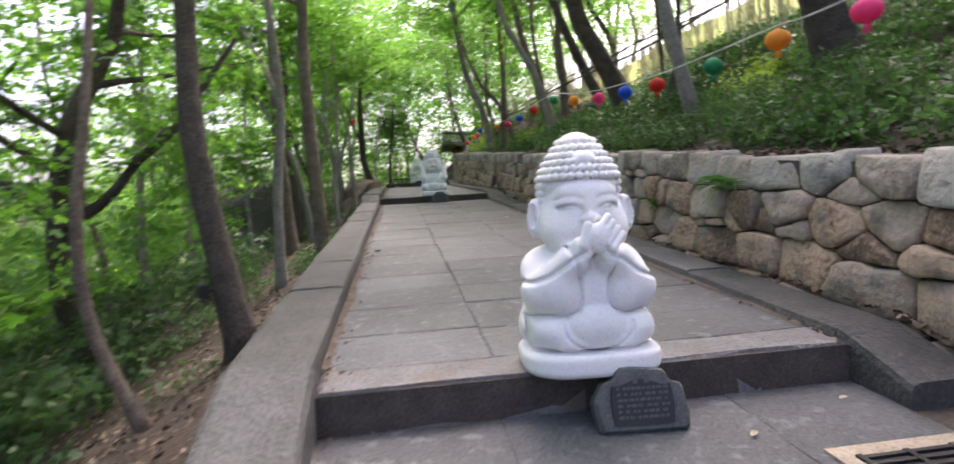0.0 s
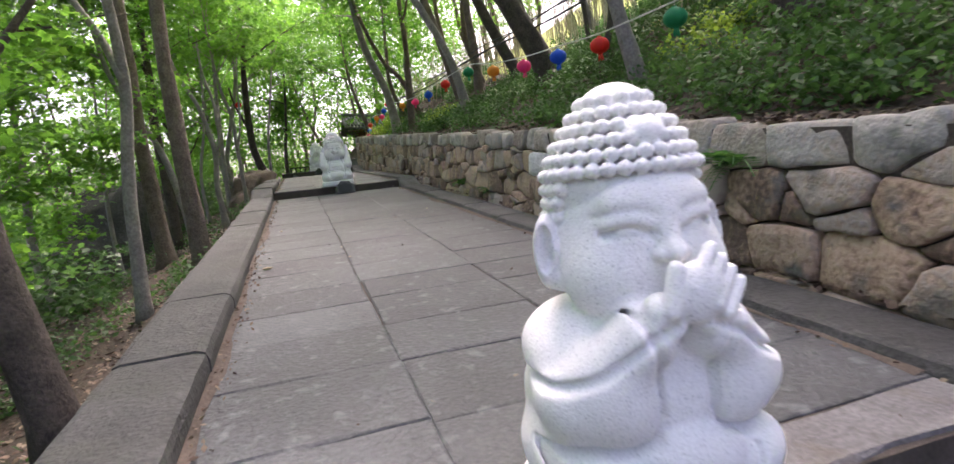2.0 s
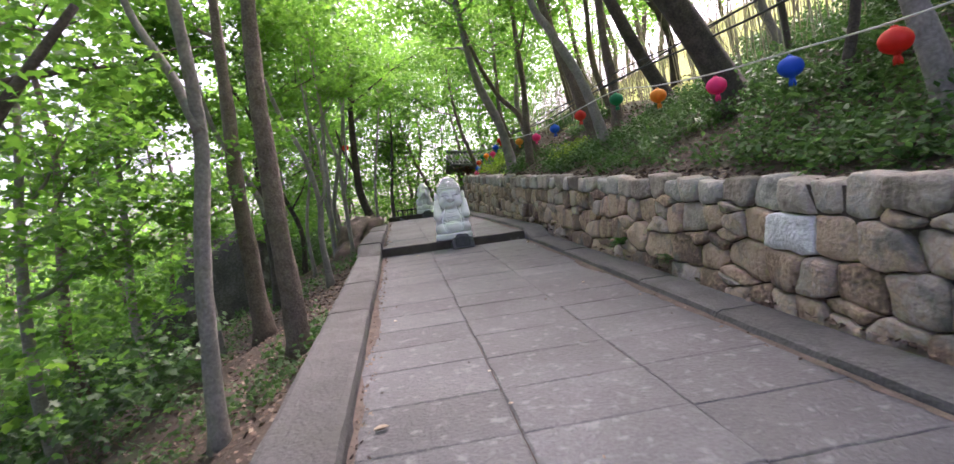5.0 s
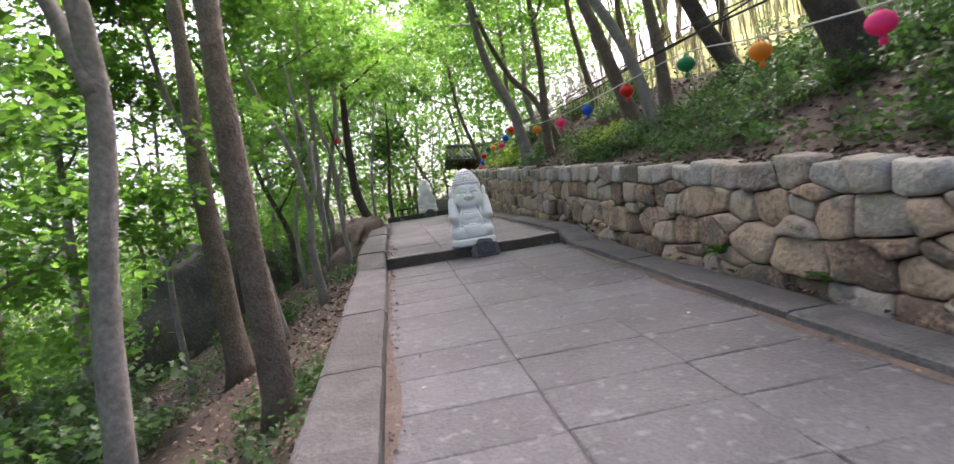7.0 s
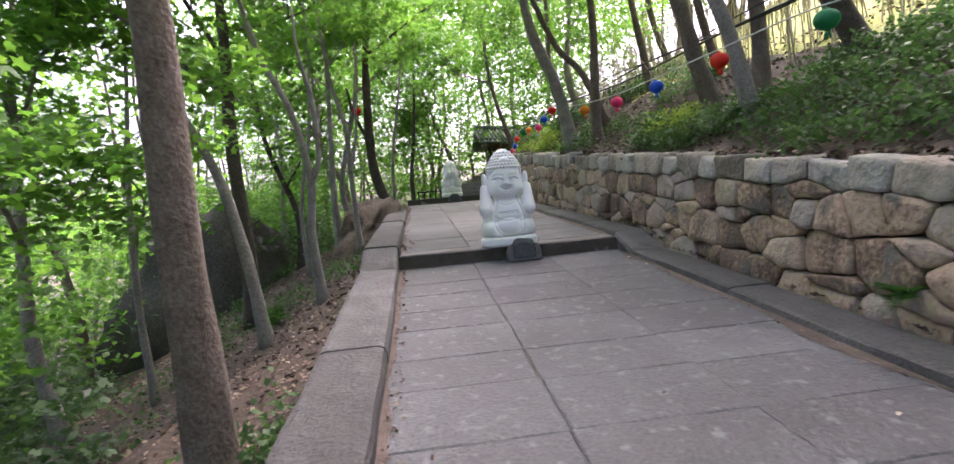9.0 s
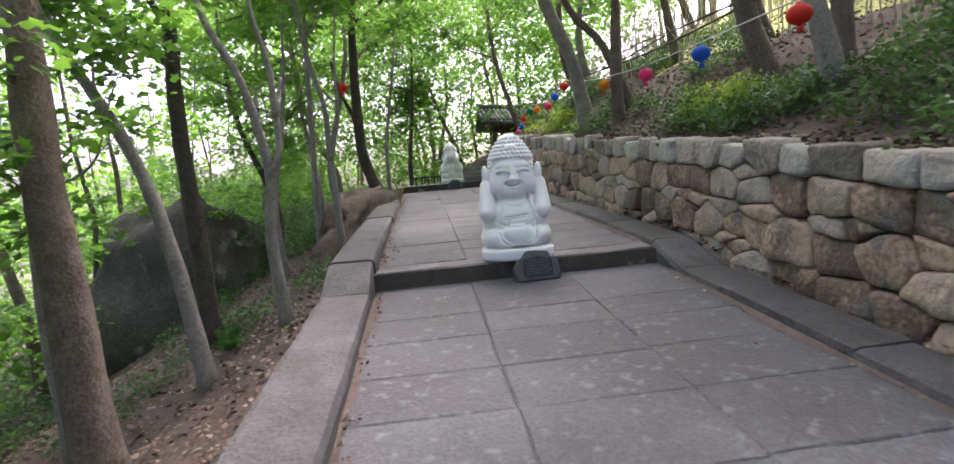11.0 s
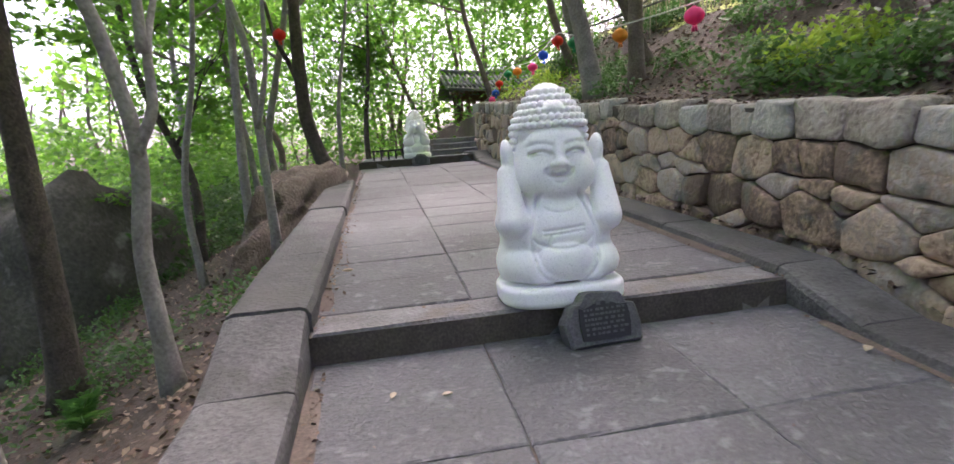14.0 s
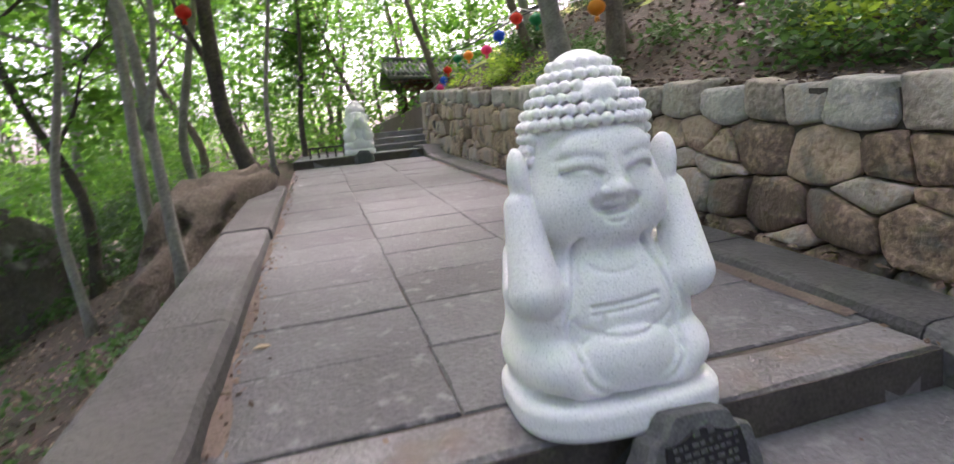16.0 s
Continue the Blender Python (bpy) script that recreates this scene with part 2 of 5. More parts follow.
def ground():
    xs, ys = spread(-12.0, 12.0, 0.25, 500.0), spread(-6.0, 32.0, 0.25, 500.0)
    xs = sorted(set(xs) | {-1.6, 1.94, 1.96})
    verts = [(x, y, ground_z(x, y)) for y in ys for x in xs]
    w = len(xs)
    faces = [(j * w + i, j * w + i + 1, (j + 1) * w + i + 1, (j + 1) * w + i) for j in range(len(ys) - 1) for i in range(w - 1)]
    ob = from_lists("ground", verts, faces, SOIL, smooth=True)
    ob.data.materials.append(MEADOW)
    # ground beyond the crest takes the sun-brightened grass colour
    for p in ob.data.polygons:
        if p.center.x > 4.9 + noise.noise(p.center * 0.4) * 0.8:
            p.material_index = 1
    return tagged(ob, "sloping woodland soil strewn with dry brown leaves", "ground", kind="structure")


ground()


# ---- leaves, tubes, rocks ----
def leaf_mesh(name, centres, normals, sizes, lobed, mat, rng):
    """Many small leaves in one mesh; each leaf lies across its normal and has a turn of its own."""
    k = len(centres)
    n = normals / np.linalg.norm(normals, axis=1, keepdims=True)
    a = rng.normal(size=(k, 3))
    u = np.cross(n, a)
    u /= np.linalg.norm(u, axis=1, keepdims=True)
    v = np.cross(n, u)
    if lobed:
        shape = np.array([(0, -0.55), (0.18, -0.2), (0.55, -0.1), (0.24, 0.1), (0.3, 0.5), (0, 0.62), (-0.3, 0.5), (-0.24, 0.1), (-0.55, -0.1), (-0.18, -0.2)])
    else:
        shape = np.array([(0, -0.6), (0.36, 0.0), (0, 0.6), (-0.36, 0.0)])
    m = len(shape)
    bend = -0.25 * (shape ** 2).sum(1)
    s = sizes[:, None, None]
    verts = centres[:, None, :] + s * (shape[None, :, 0, None] * u[:, None, :] + shape[None, :, 1, None] * v[:, None, :] + bend[None, :, None] * n[:, None, :])
    me = bpy.data.meshes.new(name)
    me.vertices.add(k * m)
    me.vertices.foreach_set("co", verts.astype(np.float32).ravel())
    me.loops.add(k * m)
    me.loops.foreach_set("vertex_index", np.arange(k * m, dtype=np.int32))
    me.polygons.add(k)
    me.polygons.foreach_set("loop_start", np.arange(0, k * m, m, dtype=np.int32))
    me.update(calc_edges=True)
    me.materials.append(mat)
    return me


def sprays(centres, per, radius, size, rng, tilt=0.5, flat=0.1):
    """Leaves gathered in flat, slightly drooping sprays round the given centres."""
    c = np.repeat(np.asarray(centres, float), per, axis=0)
    k = len(c)
    ang, rad = rng.uniform(0, 2 * np.pi, k), np.sqrt(rng.uniform(0, 1, k)) * radius * np.repeat(rng.uniform(0.6, 1.3, len(centres)), per)
    lean = np.repeat(rng.normal(0, 0.22, (len(centres), 2)), per, axis=0)
    x, y = np.cos(ang) * rad, np.sin(ang) * rad
    z = x * lean[:, 0] + y * lean[:, 1] - 0.25 * rad ** 2 + rng.normal(0, flat, k) * radius
    pos = c + np.stack([x, y, z], 1)
    nrm = np.stack([rng.normal(0, tilt, k), rng.normal(0, tilt, k), np.ones(k)], 1)
    return pos, nrm, size * rng.uniform(0.6, 1.25, k)


def clear_of_path(pos, nrm, siz):
    """Keep the walkers' space over the path free of leaves."""
    along = (pos[:, 1] > -8) & (pos[:, 1] < 26)
    low = pos[:, 2] < 0.1 * pos[:, 1] + 3.6
    keep = ~(along & low & (pos[:, 0] > -2.6) & (pos[:, 0] < 2.2))
    return pos[keep], nrm[keep], siz[keep]


def tube(points, radii, sides=9, rough=0.0, seed=0):
    """Vertices and faces of a round, tapering, slightly knobbly stem along points."""
    verts, faces = [], []
    pts = [Vector(p) for p in points]
    n = len(pts)
    for i, p in enumerate(pts):
        d = (pts[min(i + 1, n - 1)] - pts[max(i - 1, 0)]).normalized()
        a = d.cross(Vector((0.3, 1, 0.1))).normalized()
        b = d.cross(a)
        for k in range(sides):
            t = 2 * math.pi * k / sides
            r = radii[i] * (1 + rough * noise.noise(Vector((math.cos(t) * 1.5 + seed, math.sin(t) * 1.5, p.z * 2.5))))
            verts.append(p + r * (math.cos(t) * a + math.sin(t) * b))
    for i in range(n - 1):
        for k in range(sides):
            faces.append((i * sides + k, i * sides + (k + 1) % sides, (i + 1) * sides + (k + 1) % sides, (i + 1) * sides + k))
    faces.append(tuple(range(sides))[::-1])
    faces.append(tuple((n - 1) * sides + k for k in range(sides)))
    return verts, faces


def smooth_line(ctrl, steps):
    """A Catmull-Rom line through the control points."""
    p = [Vector(c) for c in ctrl]
    p = [2 * p[0] - p[1]] + p + [2 * p[-1] - p[-2]]
    out = []
    for i in range(1, len(p) - 2):
        for s in range(steps):
            t = s / steps
            a, b, c, d = p[i - 1], p[i], p[i + 1], p[i + 2]
            out.append(0.5 * (2 * b + (c - a) * t + (2 * a - 5 * b + 4 * c - d) * t * t + (3 * b - a - 3 * c + d) * t ** 3))
    out.append(p[-2])
    return out


def add_tube(verts, faces, points, radii, sides, rough=0.0, seed=0):
    v, f = tube(points, radii, sides, rough, seed)
    o = len(verts)
    verts += v
    faces += [tuple(i + o for i in q) for q in f]


def tree(x, y, r, bends, label, bark, height=7.5, limbs=6, crown=2.4, leaves=60, low=0.38, forks=(), leaf=None, seed=0, flare=1.5, size=0.1):
    """A tree on the slope: a trunk through (sideways, up) bends, limbs, forks from given bends, and a crown of leaf sprays."""
    rnd, rng = random.Random(seed), np.random.default_rng(seed)
    z = ground_z(x, y) - 0.08
    root = thing("tree", Matrix.Translation((x, y, z)), label, "tree")
    last = bends[-1]
    prev = bends[-2] if len(bends) > 1 else (0.0, 0.0)
    sx = max(-0.5, min(0.5, (last[0] - prev[0]) / max(0.2, last[1] - prev[1])))
    ctrl = [(0, 0, 0)] + [(b[0], rnd.uniform(-0.04, 0.04) * b[1], b[1] + 0.08) for b in bends]
    q = last
    while q[1] < height - 0.6:
        sx *= 0.6
        up = min(1.6, height - q[1])
        q = (q[0] + sx * up + rnd.uniform(-0.16, 0.16), q[1] + up)
        ctrl.append((q[0], rnd.uniform(-0.5, 0.5) * q[1] / height, q[1]))
    line = smooth_line(ctrl, 5)
    top = line[-1].z
    rad = [r * (1 - 0.82 * (p.z / top) ** 1.1) * (1 + (flare - 1) * math.exp(-p.z / 0.22)) for p in line]
    v, f = tube(line, rad, 12, 0.22, seed)
    from_lists("trunk", v, f, bark, root, True)
    tips = []

    def limb(start, way, length, thick, name="limb"):
        pts, p, d = [start], Vector(start), Vector(way).normalized()
        n = 6
        for i in range(n):
            d = (d + Vector((rnd.uniform(-0.3, 0.3), rnd.uniform(-0.3, 0.3), rnd.uniform(-0.12, 0.22)))).normalized()
            p = p + d * length / n
            pts.append(p.copy())
        vv, ff = [], []
        add_tube(vv, ff, smooth_line(pts, 2), [thick * (1 - 0.85 * i / (2 * n)) for i in range(2 * n + 1)], 7, 0.15, seed)
        for k in range(2, n + 1):
            if rnd.random() < 0.85:
                w = (d + Vector((rnd.uniform(-1, 1), rnd.uniform(-1, 1), rnd.uniform(-0.3, 0.5)))).normalized()
                l2 = length * rnd.uniform(0.2, 0.45)
                e = pts[k] + w * l2
                m = pts[k] + w * l2 * 0.5 + Vector((0, 0, 0.05))
                add_tube(vv, ff, [pts[k], m, e], [thick * 0.3, thick * 0.2, thick * 0.06], 5)
                tips.extend([e, m])
        tips.extend(pts[3:])
        from_lists(name, vv, ff, bark, root, True)

    for i in range(limbs):
        t = low + (0.97 - low) * (i + rnd.random()) / limbs
        j = min(range(len(line)), key=lambda a: abs(line[a].z - t * top))
        a = rnd.uniform(0, 2 * math.pi)
        limb(line[j], (math.cos(a), math.sin(a), rnd.uniform(0.25, 0.9)), crown * rnd.uniform(0.6, 1.1), rad[j] * 0.55)
    for (bx, bz), (ex, ez), thick in forks:
        vv, ff = [], []
        mid = ((bx + ex) / 2 + 0.06, 0.05, (bz + ez) / 2 - 0.05)
        pts = smooth_line([(bx, 0, bz), mid, (ex, 0.1, ez), (ex + (ex - bx) * 0.4, 0.25, ez + (ez - bz) * 0.6)], 5)
        add_tube(vv, ff, pts, [thick * (1 - 0.6 * i / len(pts)) for i in range(len(pts))], 9, 0.18, seed)
        from_lists("limb", vv, ff, bark, root, True)
        tips.extend(pts[-4:])
    c = np.array([tuple(t) for t in tips])
    c = c[rng.integers(0, len(c), int(len(c) * 1.0))] + rng.normal(0, 0.22, (int(len(c) * 1.0), 3))
    pos, nrm, siz = sprays(c, leaves, 0.5, size, rng)
    world = pos + np.array([x, y, z])
    w, nrm, siz = clear_of_path(world, nrm, siz)
    me = leaf_mesh("crown", w - np.array([x, y, z]), nrm, siz, True, leaf or LEAF, rng)
    ob = new("crown", me)
    ob.parent = root
    return root


def rock(name, x, y, size, mat, label, category, seed, turn=(0, 0, 0), sharp=0.25, sink=0.2):
    bm = bmesh.new()
    bmesh.ops.create_icosphere(bm, subdivisions=4, radius=1)
    for v in bm.verts:
        n = v.co.normalized()
        k = 1 + sharp * noise.noise(n * 1.4 + Vector((seed, 0, 0))) + 0.35 * sharp * noise.noise(n * 4 + Vector((0, seed, 0))) + 0.1 * sharp * noise.noise(n * 11)
        for axis in (Vector((0.6, -0.5, 0.62)), Vector((-0.5, -0.7, 0.3)), Vector((0.2, 0.3, 0.93)), Vector((0.9, 0.2, 0.1))):
            d = n.dot(axis.normalized())
            if d > 0:
                k = min(k, 0.86 / d)
        v.co = n * k
        v.co.x *= size[0]
        v.co.y *= size[1]
        v.co.z *= size[2]
    ob = mesh_object(name, bm, mat, smooth=True)
    ob.matrix_basis = pose(x, y, ground_z(x, y) + size[2] * (1 - 2 * sink) * 0.6, *turn)
    return tagged(ob, label, category)
# ---- statues: solid shapes blended and carved, then skinned ----
def grid_skin(field, lo, step):
    """The surface where the field passes zero, as vertices and quads (surface nets)."""
    inside = field < 0
    nx, ny, nz = field.shape
    count = np.zeros((nx - 1, ny - 1, nz - 1), int)
    total = np.zeros((nx - 1, ny - 1, nz - 1, 3))
    corners = [(i, j, k) for i in (0, 1) for j in (0, 1) for k in (0, 1)]

    def cut(a):
        return field[a[0]:nx - 1 + a[0], a[1]:ny - 1 + a[1], a[2]:nz - 1 + a[2]]

    for a in corners:
        for ax in range(3):
            if a[ax] == 0:
                b = list(a)
                b[ax] = 1
                fa, fb = cut(a), cut(b)
                cross = (fa < 0) != (fb < 0)
                t = np.where(cross, fa / np.where(cross, fa - fb, 1), 0)
                for c in range(3):
                    total[..., c] += np.where(cross, a[c] + (t if c == ax else 0), 0)
                count += cross
    live = count > 0
    index = -np.ones(live.shape, int)
    index[live] = np.arange(live.sum())
    cells = np.argwhere(live)
    verts = (cells + total[live] / count[live][:, None]) * step + np.array(lo)
    faces = []
    for ax in range(3):
        b, c = (ax + 1) % 3, (ax + 2) % 3
        s0 = [slice(1, -1)] * 3
        s0[ax] = slice(0, -1)
        s1 = list(s0)
        s1[ax] = slice(1, None)
        f0, f1 = inside[tuple(s0)], inside[tuple(s1)]
        for flip in (False, True):
            e = np.argwhere((f0 & ~f1) if not flip else (~f0 & f1))
            if not len(e):
                continue
            off = np.ones(3, int)
            off[ax] = 0
            e = e + off
            q = []
            for db, dc in ((-1, -1), (0, -1), (0, 0), (-1, 0)):
                g = e.copy()
                g[:, b] += db
                g[:, c] += dc
                q.append(index[g[:, 0], g[:, 1], g[:, 2]])
            q = np.stack(q if not flip else q[::-1], 1)
            faces.append(q[(q >= 0).all(1)])
    return verts, np.concatenate(faces)


class Clay:
    """A block of space holding a distance field, to which shapes are added or from which they are cut."""

    def __init__(self, lo, hi, step):
        self.lo, self.step = np.array(lo, float), step
        n = np.ceil((np.array(hi) - self.lo) / step).astype(int) + 1
        self.x, self.y, self.z = np.meshgrid(*[lo[i] + step * np.arange(n[i]) for i in range(3)], indexing="ij")
        self.f = np.full(self.x.shape, 9.0)

    def window(self, c, reach):
        a = np.maximum(((np.array(c) - reach - self.lo) / self.step).astype(int), 0)
        b = np.maximum(((np.array(c) + reach - self.lo) / self.step).astype(int) + 2, 0)
        return tuple(slice(a[i], b[i]) for i in range(3))

    def blend(self, w, d, k):
        f = self.f[w]
        h = np.maximum(k - np.abs(f - d), 0) / k
        self.f[w] = np.minimum(f, d) - h * h * k * 0.25

    def carve(self, w, d, k):
        f = self.f[w]
        h = np.maximum(k - np.abs(f + d), 0) / k
        self.f[w] = np.maximum(f, -d) + h * h * k * 0.25

    def ball(self, c, r, k=0.02, cut=False, turn=None):
        r = np.array(r if isinstance(r, (tuple, list)) else (r, r, r), float)
        w = self.window(c, r.max() + 0.06)
        p = np.stack([self.x[w] - c[0], self.y[w] - c[1], self.z[w] - c[2]], -1)
        if turn:
            p = p @ np.array(Euler([radians(a) for a in turn]).to_matrix())
        g = np.linalg.norm(p / r, axis=-1)
        g2 = np.linalg.norm(p / (r * r), axis=-1)
        d = g * (g - 1) / np.maximum(g2, 1e-6)
        (self.carve if cut else self.blend)(w, d, k)

    def bar(self, a, b, ra, rb, k=0.02, cut=False):
        a, b = np.array(a, float), np.array(b, float)
        w = self.window((a + b) / 2, np.linalg.norm(b - a) / 2 + max(ra, rb) + 0.05)
        p = np.stack([self.x[w] - a[0], self.y[w] - a[1], self.z[w] - a[2]], -1)
        t = np.clip((p @ (b - a)) / ((b - a) @ (b - a)), 0, 1)
        d = np.linalg.norm(p - t[..., None] * (b - a), axis=-1) - (ra + (rb - ra) * t)
        (self.carve if cut else self.blend)(w, d, k)

    def slab(self, c, half, rnd, k=0.01):
        w = self.window(c, max(half) + 0.06)
        ex = (np.abs(self.x[w] - c[0]) / half[0]) ** 3.2 + (np.abs(self.y[w] - c[1]) / half[1]) ** 3.2
        flat = (ex ** (1 / 3.2) - 1) * min(half[0], half[1]) + rnd
        tall = np.abs(self.z[w] - c[2]) - half[2] + rnd
        d = np.minimum(np.maximum(flat, tall), 0) + np.sqrt(np.maximum(flat, 0) ** 2 + np.maximum(tall, 0) ** 2) - rnd
        self.blend(w, d, k)

    def engrave(self, line, width, depth, back):
        """A groove (or, with a negative depth, a ridge) along a line of the front plane, on all that lies before back."""
        d = np.full(self.x[:, 0, :].shape, 9.0)
        px, pz = self.x[:, 0, :], self.z[:, 0, :]
        for (ax, az), (bx, bz) in zip(line[:-1], line[1:]):
            ux, uz = bx - ax, bz - az
            t = np.clip(((px - ax) * ux + (pz - az) * uz) / max(1e-9, ux * ux + uz * uz), 0, 1)
            d = np.minimum(d, np.hypot(px - ax - t * ux, pz - az - t * uz))
        g = depth * np.exp(-(d / width) ** 2)
        fade = np.clip((back - self.y) / 0.02, 0, 1)
        self.f += g[:, None, :] * fade


def arc(cx, cz, rx, rz, a0, a1, n=10):
    """Points of an elliptic arc in the front plane, angles in degrees from the right, upward."""
    return [(cx + rx * math.cos(radians(a0 + (a1 - a0) * i / n)), cz + rz * math.sin(radians(a0 + (a1 - a0) * i / n))) for i in range(n + 1)]


def child_statue(kind, step, place):
    """A seated, chubby stone child with a curled cap of hair, its hands over mouth, ears or eyes."""
    c = Clay((-0.42, -0.4, -0.04), (0.42, 0.36, 1.18), step)
    c.slab((0, 0, 0.05), (0.325, 0.285, 0.056), 0.035)
    # robe: a broad rounded block with sloping shoulders
    c.slab((0, 0.03, 0.28), (0.285, 0.225, 0.19), 0.13, 0.012)
    c.ball((0, 0.035, 0.455), (0.262, 0.18, 0.125), 0.07)
    c.ball((0, -0.09, 0.36), (0.2, 0.13, 0.17), 0.06)
    # crossed legs and the apron hanging between the knees
    for s in (-1, 1):
        c.ball((s * 0.185, -0.105, 0.195), (0.115, 0.15, 0.1), 0.012, turn=(0, 0, s * -18))
        c.ball((s * 0.24, 0.03, 0.19), (0.075, 0.17, 0.1), 0.04)
    c.bar((-0.15, -0.19, 0.155), (0.15, -0.19, 0.155), 0.062, 0.062, 0.02)
    c.ball((0.0, -0.2, 0.215), (0.152, 0.072, 0.105), 0.004)
    c.engrave(arc(0, 0.225, 0.158, 0.115, 176, 364, 14), 0.008, 0.012, -0.12)
    c.engrave([(-0.26, 0.118), (-0.1, 0.108), (0.1, 0.112), (0.26, 0.12)], 0.008, 0.014, -0.1)
    # head: round, full cheeks, small chin
    c.ball((0, -0.02, 0.72), (0.196, 0.183, 0.2), 0.006)
    for s in (-1, 1):
        c.ball((s * 0.1, -0.088, 0.645), (0.102, 0.098, 0.1), 0.06)
    c.ball((0, -0.128, 0.59), (0.08, 0.062, 0.055), 0.06)
    c.ball((0, -0.15, 0.82), (0.13, 0.05, 0.06), 0.06)
    # nose
    c.bar((0, -0.19, 0.79), (0, -0.212, 0.72), 0.011, 0.02, 0.035)
    c.ball((0, -0.222, 0.705), (0.027, 0.026, 0.023), 0.014)
    for s in (-1, 1):
        c.ball((s * 0.028, -0.208, 0.7), (0.018, 0.02, 0.016), 0.008)
        if kind != "eyes":
            # half-closed eyes: a full lid over a narrow slit, a faint lower lid and brow
            c.ball((s * 0.085, -0.172, 0.768), (0.05, 0.022, 0.021), 0.022, turn=(0, s * -8, s * 22))
            slit = [(s * (0.04 + 0.094 * i / 8), 0.748 + s * 0 + 0.014 * math.sin(math.pi * i / 8) + 0.006 * i / 8) for i in range(9)]
            c.engrave(slit, 0.008, 0.017, -0.06)
            c.engrave([(x, z - 0.011 - 0.006 * math.sin(math.pi * i / 8)) for i, (x, z) in enumerate(slit)], 0.006, 0.005, -0.06)
            c.engrave([(s * (0.035 + 0.11 * i / 8), 0.786 + 0.02 * math.sin(math.pi * (i + 1) / 10)) for i in range(9)], 0.008, 0.004, -0.06)
    for zz in (0.815, 0.85):
        c.ball((0, -0.196 + 0.35 * (zz - 0.815), zz), 0.0085, 0.004)
    if kind == "ears":
        # laughing mouth: an upturned opening, upper teeth, full lower lip
        c.engrave(arc(0, 0.674, 0.062, 0.036, 186, 354, 12), 0.0105, 0.02, -0.1)
        c.engrave(arc(0, 0.665, 0.035, 0.024, 190, 350, 8), 0.014, 0.022, -0.1)
        c.ball((0, -0.185, 0.663), (0.038, 0.016, 0.0085), 0.003)
        c.ball((0, -0.182, 0.621), (0.036, 0.018, 0.011), 0.01)
        c.engrave(arc(0, 0.628, 0.034, 0.02, 205, 335, 6), 0.006, 0.007, -0.1)
        for s in (-1, 1):
            c.ball((s * 0.073, -0.176, 0.682), 0.01, 0.01, cut=True)
    # cap of hair: rows of curls, a topknot and a plain jewel
    c.bar((0, 0.01, 0.865), (0, 0.01, 1.015), 0.183, 0.1, 0.006)
    c.ball((0, 0.035, 0.79), (0.186, 0.16, 0.16), 0.01)
    rows, zz = 0, 0.695
    while zz < 1.085:
        if zz < 0.87:
            rx, ry, cy = 0.19, 0.165 + 0.02 * (zz > 0.82), 0.03 if zz < 0.82 else 0.012
        else:
            rx = ry = 0.195 - 0.112 * ((zz - 0.87) / 0.2) ** 1.5
            cy = 0.01
        n = max(8, int(2 * math.pi * rx / 0.037))
        for i in range(n):
            a = 2 * math.pi * (i + 0.5 * (rows % 2)) / n
            px, py = rx * math.sin(a), cy - ry * math.cos(a)
            if zz < 0.895 and py < -0.045 - 0.35 * max(0.0, zz - 0.8):
                continue
            c.ball((px, py, zz), (0.02, 0.02, 0.018), 0.002)
        zz += 0.034
        rows += 1
    c.ball((0, 0.01, 1.065), (0.082, 0.082, 0.05), 0.008)
    c.ball((0, -0.13, 0.975), (0.055, 0.036, 0.04), 0.003, turn=(-28, 0, 0))
    for s in (-1, 1):
        if kind != "ears":
            # large round ears, hollowed
            c.ball((s * 0.215, 0.0, 0.715), (0.034, 0.062, 0.095), 0.006, turn=(0, 0, s * 34))
            c.ball((s * 0.236, -0.036, 0.725), (0.02, 0.034, 0.06), 0.006, cut=True, turn=(0, 0, s * 34))
            c.ball((s * 0.208, -0.024, 0.725), (0.016, 0.018, 0.03), 0.006)
            c.ball((s * 0.198, -0.022, 0.645), (0.026, 0.03, 0.03), 0.012)
    if kind == "ears":
        for s in (-1, 1):
            # bare arms raised, heavy rounded elbows, flat palms over the ears
            c.bar((s * 0.215, 0.05, 0.5), (s * 0.248, -0.07, 0.42), 0.07, 0.075, 0.03)
            c.bar((s * 0.24, -0.14, 0.425), (s * 0.243, -0.06, 0.665), 0.08, 0.05, 0.004)
            c.ball((s * 0.232, -0.035, 0.745), (0.034, 0.06, 0.1), 0.012, turn=(6, s * 4, s * 10))
            for i in range(3):
                yy = -0.07 + 0.03 * i
                c.bar((s * 0.272, yy, 0.84), (s * 0.274, yy - 0.012, 0.72), 0.006, 0.004, 0.004, cut=True)
            # robe edges running from the neck round the chest into the apron
            c.engrave([(s * 0.1, 0.56), (s * 0.115, 0.5), (s * 0.14, 0.42), (s * 0.165, 0.34), (s * 0.165, 0.27), (s * 0.157, 0.225)], 0.0085, 0.012, -0.05)
            c.engrave([(s * 0.125, 0.56), (s * 0.14, 0.5), (s * 0.166, 0.42), (s * 0.19, 0.33)], 0.012, -0.007, -0.05)
